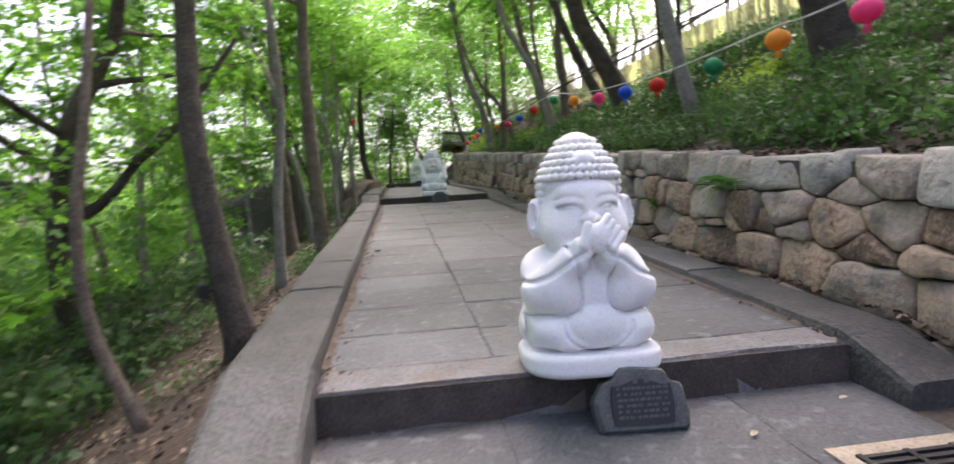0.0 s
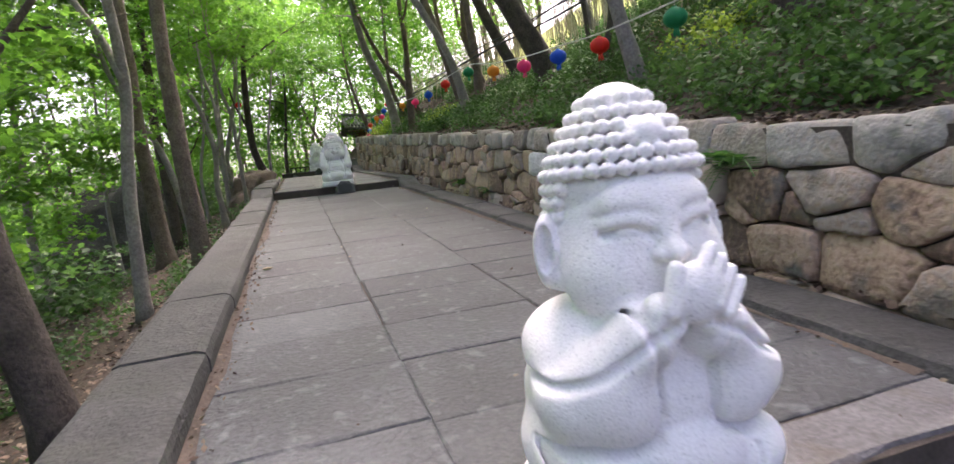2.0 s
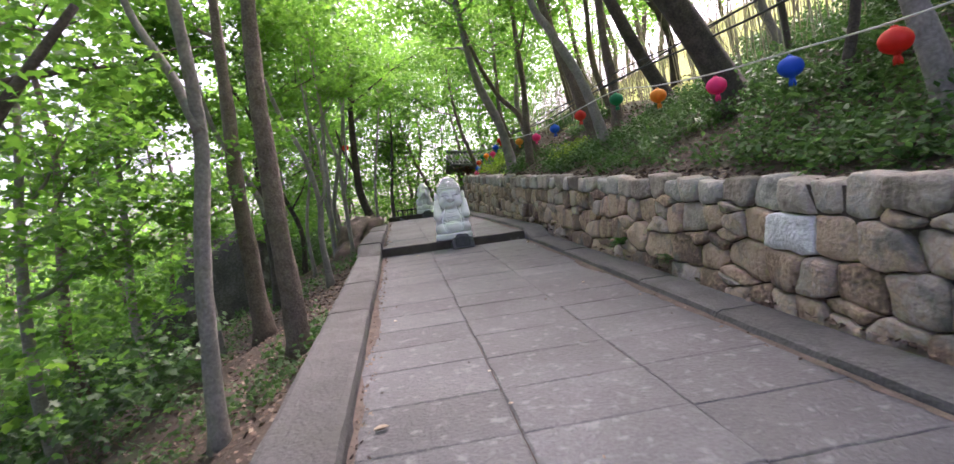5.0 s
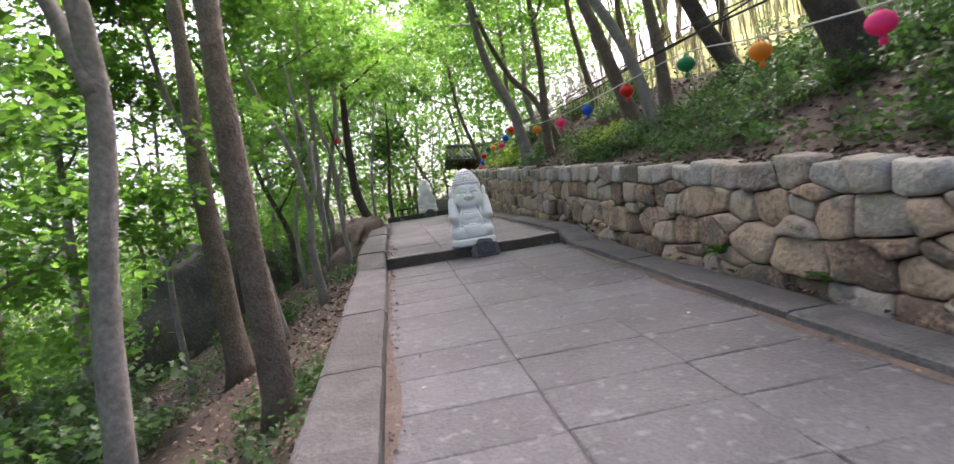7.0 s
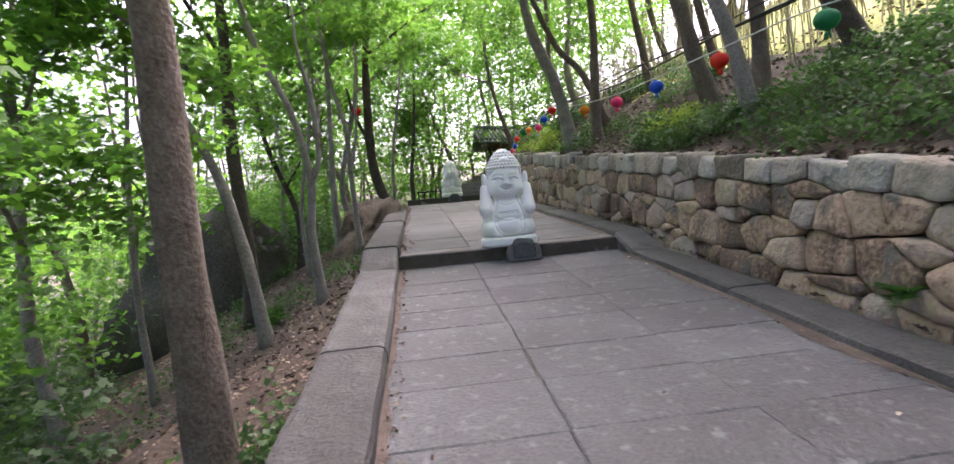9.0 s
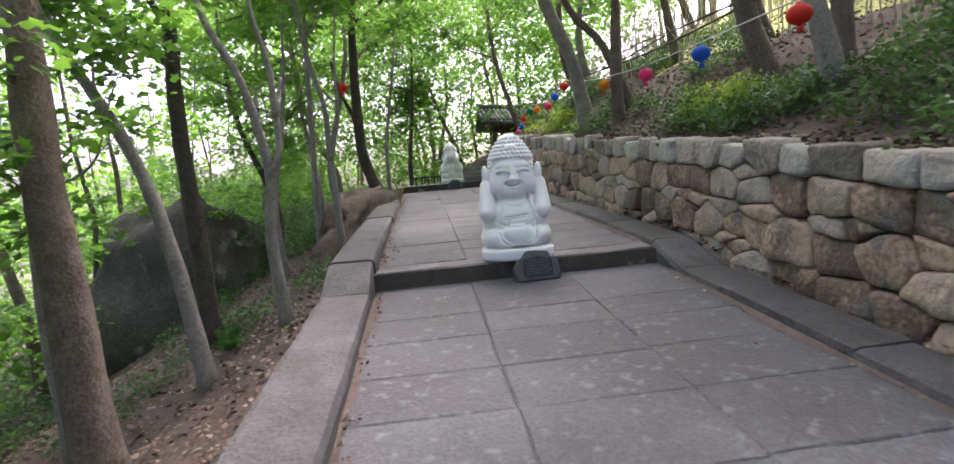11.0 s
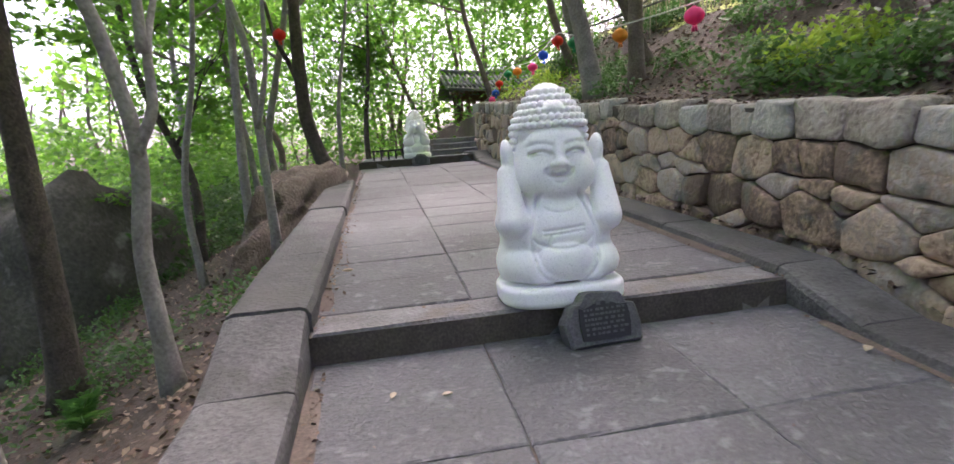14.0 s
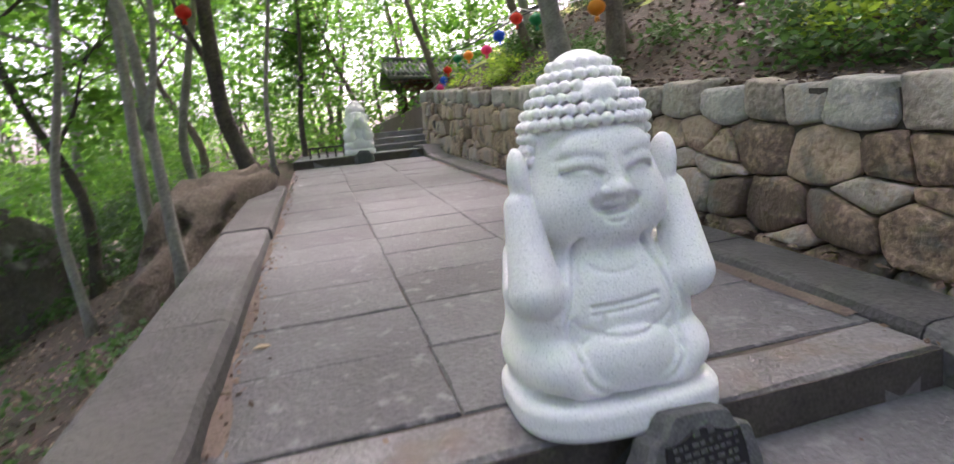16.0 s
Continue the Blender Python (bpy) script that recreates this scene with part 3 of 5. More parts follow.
        c.engrave(arc(0, 0.5, 0.09, 0.04, 200, 340, 8), 0.008, 0.007, -0.05)
        c.engrave([(-0.1, 0.372), (0, 0.378), (0.1, 0.386)], 0.007, 0.012, -0.05)
        c.engrave([(-0.1, 0.352), (0, 0.358), (0.1, 0.366)], 0.007, 0.009, -0.05)
        c.engrave(arc(0, 0.34, 0.15, 0.055, 185, 355, 12), 0.008, 0.011, -0.05)
        c.engrave([(-0.07, 0.345), (-0.085, 0.31), (-0.1, 0.3), (-0.12, 0.31)], 0.007, 0.009, -0.05)
    else:
        reach = 0.62 if kind == "mouth" else 0.77
        for s in (-1, 1):
            # wide sleeves: cape over the shoulder, forearm to the face, cloth hanging from the wrist
            c.bar((s * 0.2, 0.03, 0.48), (s * 0.225, -0.08, 0.38), 0.08, 0.088, 0.05)
            c.bar((s * 0.212, -0.12, 0.375), (s * 0.09, -0.21, reach - 0.1), 0.092, 0.075, 0.04)
            c.ball((s * 0.15, -0.155, 0.385), (0.105, 0.1, 0.125), 0.03, turn=(0, s * 22, s * 10))
            c.ball((s * 0.165, 0.01, 0.5), (0.135, 0.16, 0.075), 0.03, turn=(10, s * 24, 0))
            c.ball((s * 0.055, -0.245, reach - 0.055), (0.046, 0.042, 0.062), 0.006, turn=(0, s * 20, 0))
            c.engrave([(s * 0.05, 0.555), (s * 0.12, 0.515), (s * 0.2, 0.455), (s * 0.27, 0.425), (s * 0.33, 0.42)], 0.0095, 0.022, 0.16)
            c.engrave([(s * 0.115, 0.575), (s * 0.088, 0.5), (s * 0.066, 0.42), (s * 0.064, 0.34), (s * 0.085, 0.29), (s * 0.14, 0.268), (s * 0.22, 0.272), (s * 0.29, 0.25), (s * 0.3, 0.13)], 0.0095, 0.021, 0.02)
        c.bar((0.0, -0.27, 0.31), (0.0, -0.26, 0.5), 0.02, 0.034, 0.02, cut=True)
        if kind == "mouth":
            c.ball((0.015, -0.268, 0.618), (0.066, 0.036, 0.07), 0.008, turn=(0, 30, 0))
            for i in range(4):
                o = 0.034 * i
                c.bar((-0.005 + o * 0.75, -0.286, 0.632 - o * 0.62), (0.06 + o * 0.62, -0.262, 0.708 - o * 0.8), 0.0185, 0.0155, 0.003)
            c.bar((-0.055, -0.278, 0.588), (-0.034, -0.272, 0.675), 0.023, 0.019, 0.005)
        else:
            for s in (-1, 1):
                for i in range(4):
                    o = (i - 1.5) * 0.028
                    c.bar((s * (0.07 + o), -0.245, 0.735), (s * (0.066 + o * 0.9), -0.205, 0.835), 0.0185, 0.016, 0.004)
    v, q = grid_skin(c.f, c.lo, step)
    ob = from_lists("statue", v.tolist(), q.tolist(), GRANITE, smooth=True)
    ob.matrix_basis = place
    word = {"mouth": "its mouth", "ears": "its ears", "eyes": "its eyes"}[kind]
    return tagged(ob, "white granite seated child statue covering " + word + " on a stone step", "statue", "child statues on the steps")


child_statue("mouth", 0.006, pose(-0.035, STEP1 + 0.08, path_z(STEP1 + 0.1) + 0.0, 0, 0, -4))
child_statue("ears", 0.006, pose(0.015, STEP2 + 0.2, path_z(STEP2 + 0.12) + 0.0, 0, 0, -4) @ Matrix.Scale(1.05, 4))
child_statue("eyes", 0.017, pose(0.02, STEP3 + 0.3, path_z(STEP3 + 0.3) + 0.01, 0, 0, 0))


# ---- name stones in front of the statues ----
def outline(kind, w, h):
    """The lobed outline of a name stone, base at zero."""
    pts = []
    if kind == "stone":
        for i in range(28):
            a = -0.12 + (math.pi + 0.24) * i / 27
            k = 1 + 0.06 * math.sin(5 * a) + 0.03 * math.sin(11 * a + 1)
            pts.append((w * 0.5 * k * math.copysign(abs(math.cos(a)) ** 0.55, math.cos(a)), max(0.0, h * k * max(0.0, math.sin(a)) ** 0.6 * 0.97)))
        return pts
    for i in range(48):
        a = 2 * math.pi * i / 48
        c, s = math.cos(a), math.sin(a)
        k = 1.0 / max(abs(c), abs(s)) ** 0.82
        bump = 0.22 * math.exp(-((a - math.pi / 2) / 0.38) ** 2) - 0.08 * math.exp(-((abs(a - math.pi / 2) - 0.62) / 0.14) ** 2)
        pts.append((w * 0.43 * k * c, h * 0.45 + h * 0.34 * (k * s + bump)))
    return pts


def prism(pts, y0, y1, inset):
    bm = bmesh.new()
    back = [bm.verts.new((x, y1, z)) for x, z in pts]
    cx, cz = sum(p[0] for p in pts) / len(pts), sum(p[1] for p in pts) / len(pts)
    mid = [bm.verts.new((x, y0 + inset, z)) for x, z in pts]
    front = [bm.verts.new((x + (cx - x) * inset * 4, y0, z + (cz - z) * inset * 4)) for x, z in pts]
    n = len(pts)
    for a, b in ((back, mid), (mid, front)):
        for i in range(n):
            bm.faces.new((a[i], a[(i + 1) % n], b[(i + 1) % n], b[i]))
    bm.faces.new(front)
    bm.faces.new(back[::-1])
    bmesh.ops.recalc_face_normals(bm, faces=bm.faces)
    return bm


def name_stone(m, seed):
    rnd = random.Random(seed)
    root = thing("name_stone", m, "grey stone marker with a black engraved plaque leaning on the step", "sign", "name stones")
    part("stone", prism(outline("stone", 0.39, 0.27), -0.05, 0.06, 0.02), SIGNSTONE, root, "rough grey stone")
    part("plaque", prism(outline("plaque", 0.32, 0.26), -0.058, -0.04, 0.004), PLAQUE, root, "polished black plaque")
    bm = bmesh.new()
    for x in (-0.025, 0.025):
        box(bm, x - 0.011, x + 0.011, -0.061, -0.0575, 0.205, 0.226)
    for r in range(6):
        z = 0.185 - 0.024 * r
        x = -0.11
        while x < 0.1:
            w = rnd.choice((0.012, 0.016, 0.022))
            box(bm, x, x + w, -0.0605, -0.0575, z - 0.006, z + 0.006)
            x += w + rnd.choice((0.006, 0.006, 0.016))
    part("lettering", bm, LETTER, root, "small faded grey lettering")
    return root


name_stone(pose(0.09, STEP1 - 0.25, path_z(-0.25) - 0.01, -14, 0, -6), 1)
name_stone(pose(0.12, STEP2 - 0.19, path_z(STEP2 - 0.19) - 0.01, -14, 0, 4), 2)
name_stone(pose(0.06, STEP3 - 0.1, path_z(STEP3 - 0.1) - 0.01, -14, 0, 0), 3)
# ---- trees below the path ----
tree(-2.31, 2.65, 0.125, [(-0.21, 1.12), (-0.32, 2.1), (-0.33, 3.11)], "dark rough-barked tree with a split at its foot beside the kerb", DARKBARK, 8.5, 6, 2.6, 34, 0.55, seed=11, size=0.09)
tree(-2.65, 6.0, 0.08, [(0.02, 0.9), (0.06, 1.7), (0.16, 2.7)], "slender grey-barked tree forking in two beside the kerb", GREYBARK, 7.5, 5, 2.4, 34, 0.55,
     forks=(((0.16, 2.7), (-0.3, 3.8), 0.05),), seed=12, size=0.09)
tree(-2.27, 7.9, 0.135, [(-0.06, 1.27), (-0.12, 2.91), (-0.1, 4.13)], "straight brown tree with furrowed bark beside the kerb", BARK, 9, 6, 2.6, 46, 0.5, seed=13)
tree(-4.24, 4.5, 0.15, [(-0.46, 0.9), (-0.5, 2.09), (-0.29, 3.08), (0.2, 4.13)], "crooked dark tree with wide crossing limbs on the slope", DARKBARK, 7, 8, 3.0, 48, 0.35,
     forks=(((-0.45, 1.95), (0.35, 2.66), 0.075), ((0.3, 2.6), (1.17, 3.55), 0.06), ((-0.5, 2.0), (-1.6, 2.9), 0.07)), seed=14, size=0.095)
tree(-2.75, 1.71, 0.05, [(-0.33, 0.7), (-0.34, 1.48), (-0.25, 2.46)], "thin bent brown tree on the slope", BARK, 6, 5, 2.2, 34, 0.55, seed=15, size=0.09)
tree(-3.28, 10.4, 0.155, [(-0.06, 1.3), (-0.12, 2.3), (-0.1, 3.6)], "stout brown tree with grooved bark on the slope", BARK, 9, 6, 3.0, 46, 0.55, seed=16)
tree(-2.97, 11.68, 0.078, [(-0.13, 0.88), (-0.37, 1.93), (-0.71, 2.69), (-1.06, 3.55)], "pale leaning tree with smooth bark on the slope", GREYBARK, 7, 6, 2.4, 55, 0.45, seed=17)
tree(-3.72, 13.8, 0.13, [(0.0, 1.2), (-0.1, 2.9), (-0.03, 3.95)], "dark upright tree beside the boulder", DARKBARK, 8.5, 6, 2.8, 46, 0.45, forks=(((-0.04, 3.6), (-0.9, 4.3), 0.06),), seed=18)
tree(-2.45, 12.67, 0.066, [(-0.08, 0.94), (-0.03, 1.7), (-0.22, 2.66), (-0.56, 3.46)], "slender grey tree dividing into two stems", GREYBARK, 6.5, 5, 2.2, 34, 0.55,
     forks=(((-0.03, 1.7), (0.1, 2.4), 0.045), ((0.1, 2.35), (-0.05, 3.5), 0.038)), seed=19)
tree(-2.21, 15.7, 0.06, [(-0.06, 1.68), (-0.08, 2.43), (-0.3, 3.4)], "thin grey tree among saplings", GREYBARK, 6.5, 5, 2.2, 34, 0.55, forks=(((-0.06, 1.6), (0.15, 3.2), 0.035),), seed=20)
tree(-2.82, 17.3, 0.075, [(-0.01, 1.35), (0.06, 3.71)], "thin straight grey tree among saplings", GREYBARK, 7.5, 5, 2.2, 55, 0.45, seed=21)
tree(-1.62, 18.9, 0.13, [(-0.3, 0.7), (-0.45, 1.5), (-0.4, 3.6)], "dark curved tree rooted over the kerb's end", DARKBARK, 7.5, 6, 2.6, 46, 0.5, forks=(((-0.44, 1.6), (-0.8, 2.7), 0.06),), seed=22, flare=2.2)
tree(-1.75, 22.3, 0.06, [(0.05, 1.4), (0.25, 2.6)], "thin pale tree behind the upper step", GREYBARK, 6, 5, 2.0, 34, 0.55, seed=23)
for i, (x, y, r) in enumerate(((-3.3, 16.4, 0.05), (-3.0, 19.2, 0.06), (-3.9, 18.4, 0.08), (-2.9, 21.5, 0.09), (-4.4, 11.9, 0.05), (-5.4, 8.6, 0.09), (-5.2, 6.2, 0.05), (-6.4, 3.4, 0.08), (-4.0, 1.2, 0.05),
                               (-5.8, 12.4, 0.1), (-8.4, 17.6, 0.12), (-4.6, 21.0, 0.1), (-3.6, 24.5, 0.1), (-1.2, 27.5, 0.09), (0.6, 29.5, 0.1), (-6.2, -0.6, 0.1), (-4.4, -3.0, 0.12))):
    rr = random.Random(40 + i)
    tree(x, y, r, [(rr.uniform(-0.3, 0.2), 1.3), (rr.uniform(-0.5, 0.3), 2.8)], "thin woodland tree with layered green leaves", rr.choice((GREYBARK, DARKBARK, BARK)), rr.uniform(6, 8.5), 7, 2.6, 46, rr.uniform(0.25, 0.4), seed=60 + i, size=0.11)

# ---- trees above the wall ----
tree(3.6, 7.9, 0.2, [(-0.34, 0.66), (-0.68, 1.28), (-0.95, 1.9)], "thick dark leaning tree above the wall", DARKBARK, 7, 6, 2.8, 46, 0.5, seed=31)
tree(3.3, 5.85, 0.05, [(0.11, 0.41), (0.26, 0.97), (0.3, 2.0)], "thin dark tree above the wall", DARKBARK, 6, 5, 2.0, 34, 0.555, seed=32)
tree(3.15, 4.65, 0.095, [(-0.17, 0.6), (-0.34, 1.4), (-0.5, 2.4)], "grey leaning tree above the wall", GREYBARK, 7, 6, 2.4, 46, 0.5, seed=33)
tree(4.2, 7.6, 0.045, [(-0.04, 0.5), (-0.1, 1.6)], "thin sapling above the wall", DARKBARK, 5, 4, 1.8, 50, 0.5, seed=34)
tree(3.05, 11.2, 0.1, [(-0.32, 1.25), (-0.8, 2.3), (-1.1, 2.9)], "grey tree leaning over the wall", GREYBARK, 7.5, 6, 2.6, 46, 0.45, seed=35)
tree(3.5, 11.7, 0.105, [(-0.02, 1.1), (-0.05, 2.2)], "brown upright tree above the wall", BARK, 7.5, 6, 2.4, 46, 0.45, seed=36)
tree(4.3, 10.9, 0.14, [(-0.5, 0.93), (-1.0, 1.97)], "dark leaning tree above the wall", DARKBARK, 7, 6, 2.4, 46, 0.5, seed=37)
tree(2.45, 17.0, 0.145, [(-0.26, 1.4), (-0.74, 2.66)], "grey leaning tree behind the lanterns", GREYBARK, 7.5, 6, 2.6, 46, 0.45, seed=38)
tree(2.72, 16.2, 0.105, [(0.04, 1.09), (0.1, 2.24)], "brown upright tree behind the lanterns", BARK, 7.5, 6, 2.6, 46, 0.45, seed=39)
tree(3.2, 16.7, 0.085, [(-0.49, 1.1), (-1.06, 1.85)], "thin leaning tree behind the lanterns", BARK, 6.5, 5, 2.2, 46, 0.5, seed=40)
tree(3.5, 12.9, 0.13, [(-0.25, 0.7), (-0.45, 1.5)], "grey-brown leaning tree above the wall", BARK, 7, 6, 2.4, 46, 0.5, seed=41)
tree(4.2, 3.3, 0.24, [(-0.21, 0.55), (-0.4, 1.5)], "thick dark tree above the wall", DARKBARK, 7.5, 7, 3.0, 46, 0.5, seed=42)
for i, (x, y, r) in enumerate(((4.6, 14.6, 0.08), (4.9, 18.3, 0.1), (3.4, 20.6, 0.09), (4.4, 23.0, 0.12), (5.6, 5.4, 0.09), (5.4, 9.3, 0.08), (5.3, 12.6, 0.09), (5.9, 2.0, 0.1), (5.0, 0.2, 0.1), (3.6, -1.6, 0.1), (2.9, 26.6, 0.1), (6.5, 20.5, 0.1))):
    rr = random.Random(80 + i)
    tree(x, y, r, [(rr.uniform(-0.5, 0.0), 1.3), (rr.uniform(-0.8, 0.0), 2.6)], "woodland tree with a light green crown on the bank", rr.choice((GREYBARK, DARKBARK, BARK)), rr.uniform(6, 8), 6, 2.6, 60, rr.uniform(0.35, 0.5), seed=90 + i, size=0.11)


# ---- far woods and undergrowth ----
def far_woods():
    """Leaf masses of the deeper wood, thinning to gaps of sky."""
    rng = np.random.default_rng(5)
    cs = []
    for k in range(12500):
        side = rng.random()
        if side < 0.42:
            x, y = -7.0 - 16 * rng.random() ** 1.3, rng.uniform(-14, 46)
        elif side < 0.72:
            x, y = rng.uniform(-10, 9), rng.uniform(27, 48)
        else:
            x, y = rng.uniform(9.5, 22), rng.uniform(-10, 45)
        h = (9.5 if side < 0.42 else 12.0) * rng.random() ** 0.95 + 0.2 if side < 0.72 else rng.uniform(2.4, 9.0)
        if noise.noise(Vector((x * 0.3, y * 0.3, h * 0.45))) < (-0.16 if h < 4.6 and side < 0.42 else (0.2 if side < 0.42 else (-0.22 if side < 0.72 else 0.05))):
            continue
        cs.append((x, y, ground_z(x, y) + h))
    pos, nrm, siz = sprays(cs, 34, 0.85, 0.19, rng, 0.7, 0.2)
    ob = new("far_woods", leaf_mesh("far_woods", pos, nrm, siz, False, LEAF, rng))
    tagged(ob, "dense green foliage of the woodland behind the trees", "foliage", kind="stuff")
    vv, ff = [], []
    rnd = random.Random(8)
    for k in range(110):
        side = rnd.random()
        x, y = (-7.0 - 13 * rnd.random(), rnd.uniform(-8, 40)) if side < 0.6 else ((rnd.uniform(-8, 8), rnd.uniform(29, 44)) if side < 0.82 else (rnd.uniform(8, 16), rnd.uniform(-4, 36)))
        z, r, h = ground_z(x, y) - 0.1, rnd.uniform(0.05, 0.14), rnd.uniform(6, 10)
        pts = [(x, y, z)]
        for i in range(1, 6):
            pts.append((pts[-1][0] + rnd.uniform(-0.35, 0.35), pts[-1][1] + rnd.uniform(-0.3, 0.3), z + h * i / 5))
        add_tube(vv, ff, pts, [r * (1 - 0.15 * i) for i in range(6)], 6, 0.2, k)
    tagged(from_lists("far_trunks", vv, ff, BARK, smooth=True), "many thin brown trunks deep in the woodland", "tree trunks", kind="stuff")


far_woods()


def canopy():
    """The roof of leaves high over the path, carried by the trees on both sides."""
    rng = np.random.default_rng(15)
    cs = []
    for k in range(1500):
        x, y = rng.uniform(-4.0, 6.5), rng.uniform(4, 32)
        h = rng.uniform(4.3, 7.5)
        # a made-up gap stays open to let more light onto the second statue
        if noise.noise(Vector((x * 0.45, y * 0.45, h * 0.3))) < -0.2 or (abs(x) < 2.8 and 6.0 < y < 11.5):
            continue
        cs.append((x, y, 0.1 * y + h))
    pos, nrm, siz = sprays(cs, 50, 0.6, 0.11, rng, 0.5, 0.12)
    ob = new("leaf_canopy", leaf_mesh("leaf_canopy", pos, nrm, siz, False, LEAF, rng))
    tagged(ob, "thin roof of green leaves over the path", "foliage", kind="stuff")


canopy()


def undergrowth():
    rng = np.random.default_rng(6)
    cs, cl, cb = [], [], []
    for k in range(5200):
        x, y = 2.15 + 4.2 * rng.random(), rng.uniform(-4, 23)
        n = noise.noise(Vector((x * 0.9, y * 0.5, 7)))
        limit = -0.45 if y < 10.5 else (-0.2 if x < 3.2 else 0.26)
        if n > limit and (x > 2.32 or n > 0.3):
            # the far strip and scattered patches go to the sun-brightened greens
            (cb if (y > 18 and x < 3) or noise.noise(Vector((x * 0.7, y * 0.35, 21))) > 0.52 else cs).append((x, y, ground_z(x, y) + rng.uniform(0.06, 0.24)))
    for k in range(2600):
        x, y = -1.9 - 8 * rng.random() ** 1.2, rng.uniform(-6, 24)
        if noise.noise(Vector((x * 0.6, y * 0.4, 17))) > 0.16:
            cl.append((x, y, ground_z(x, y) + rng.uniform(0.03, 0.16)))
    for name, c, mat, label in (("undergrowth", cs, LEAFDARK, "low dark green creeping plants covering the bank"), ("bright_undergrowth", cb, LEAFBRIGHT, "plants on the bank in a green brightened as by sunlight"),
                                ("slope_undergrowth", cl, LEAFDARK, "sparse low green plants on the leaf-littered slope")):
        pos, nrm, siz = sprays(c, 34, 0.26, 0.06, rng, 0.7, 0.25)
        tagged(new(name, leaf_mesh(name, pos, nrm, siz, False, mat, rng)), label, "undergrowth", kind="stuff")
    # bushes of the lower slope, leaf layers at knee to head height
    cs = []
    for k in range(3000):
        x, y = -3.6 - 7.0 * rng.random(), rng.uniform(-5, 26)
        if noise.noise(Vector((x * 0.5, y * 0.5, 27))) > -0.08 and not (x > -6.6 and 10.5 < y < 18.0):
            cs.append((x, y, ground_z(x, y) + 2.6 * rng.random() ** 1.3 + 0.3))
    # below 1.2 m the leaves are darkened to stand for shade near the ground
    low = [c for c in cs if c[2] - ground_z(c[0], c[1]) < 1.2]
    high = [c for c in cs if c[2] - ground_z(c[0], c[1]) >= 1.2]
    for name, c, mat, label in (("shrubs", high, LEAF, "green maple saplings and shrubs on the slope"), ("low_shrubs", low, LEAFDARK, "low shrubs on the slope, their green darkened as in shade")):
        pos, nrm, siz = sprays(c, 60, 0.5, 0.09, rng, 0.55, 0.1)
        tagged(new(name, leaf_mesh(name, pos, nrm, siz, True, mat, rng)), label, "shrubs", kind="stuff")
    # dry fallen leaves
    k = 42000
    x = np.where(rng.random(k) < 0.5, -1.75 - 5 * rng.random(k) ** 1.5, 1.95 + 4 * rng.random(k) ** 1.6)
    y = rng.uniform(-4, 25, k)
    z = np.array([ground_z(a, b) for a, b in zip(x, y)]) + 0.012
    nrm = np.stack([rng.normal(0, 0.45, k), rng.normal(0, 0.45, k), np.ones(k)], 1)
    tagged(new("leaf_litter", leaf_mesh("leaf_litter", np.stack([x, y, z], 1), nrm, rng.uniform(0.03, 0.075, k), False, DRYLEAF, rng)), "dry brown fallen leaves covering the soil", "leaf litter", kind="stuff")
    # along the path's edges
    k = 2300
    pick = rng.random(k)
    x = np.where(pick < 0.45, -1.32 + np.abs(rng.normal(0, 0.05, k)), np.where(pick < 0.85, 1.77 - np.abs(rng.normal(0, 0.035, k)), np.where(pick < 0.97, 1.28 - np.abs(rng.normal(0, 0.04, k)), rng.uniform(-1.3, 1.3, k))))
    y = np.where((pick > 0.45) & (pick < 0.85), rng.uniform(-0.3, 22, k), rng.uniform(-2, 21, k))
    z = np.array([(kerb_z(b, 0.065) if a > 1.35 else path_z(b)) for a, b in zip(x, y)]) + 0.012
    nrm = np.stack([rng.normal(0, 0.5, k), rng.normal(0, 0.5, k), np.ones(k)], 1)
    size = np.where(x > 1.35, rng.uniform(0.03, 0.075, k), rng.uniform(0.012, 0.034, k))
    tagged(new("path_litter", leaf_mesh("path_litter", np.stack([x, y, z], 1), nrm, size, False, DRYLEAF, rng)), "small dry leaves and bits along the path's edges", "leaf litter", kind="stuff")
    # brown dirt gathered along the kerbs
    vv, ff = [], []
    for x0, way in ((-1.332, 1), (1.302, -1)):
        for i in range(200):
            y = 0.3 + i * 0.107
            if abs(y - STEP2) < 0.32 or y > 21.6:
                continue
            w = max(0.0, 0.045 + 0.08 * noise.noise(Vector((x0, y * 1.1, 4))) + 0.02 * noise.noise(Vector((x0, y * 7, 4))))
            w2 = max(0.0, 0.045 + 0.08 * noise.noise(Vector((x0, (y + 0.107) * 1.1, 4))) + 0.02 * noise.noise(Vector((x0, (y + 0.107) * 7, 4))))
            o = len(vv)
            vv += [(x0, y, path_z(y) + 0.014), (x0 + way * w, y, path_z(y) + 0.004), (x0 + way * w2, y + 0.107, path_z(y + 0.107) + 0.004), (x0, y + 0.107, path_z(y + 0.107) + 0.014)]
            ff.append((o, o + 1, o + 2, o + 3))
    tagged(from_lists("edge_dirt", vv, ff, EDGEDIRT), "reddish brown dirt gathered along the kerbs", "dirt", kind="stuff")
    # bare stalks along the crest
    vv, ff = [], []
    rnd = random.Random(3)
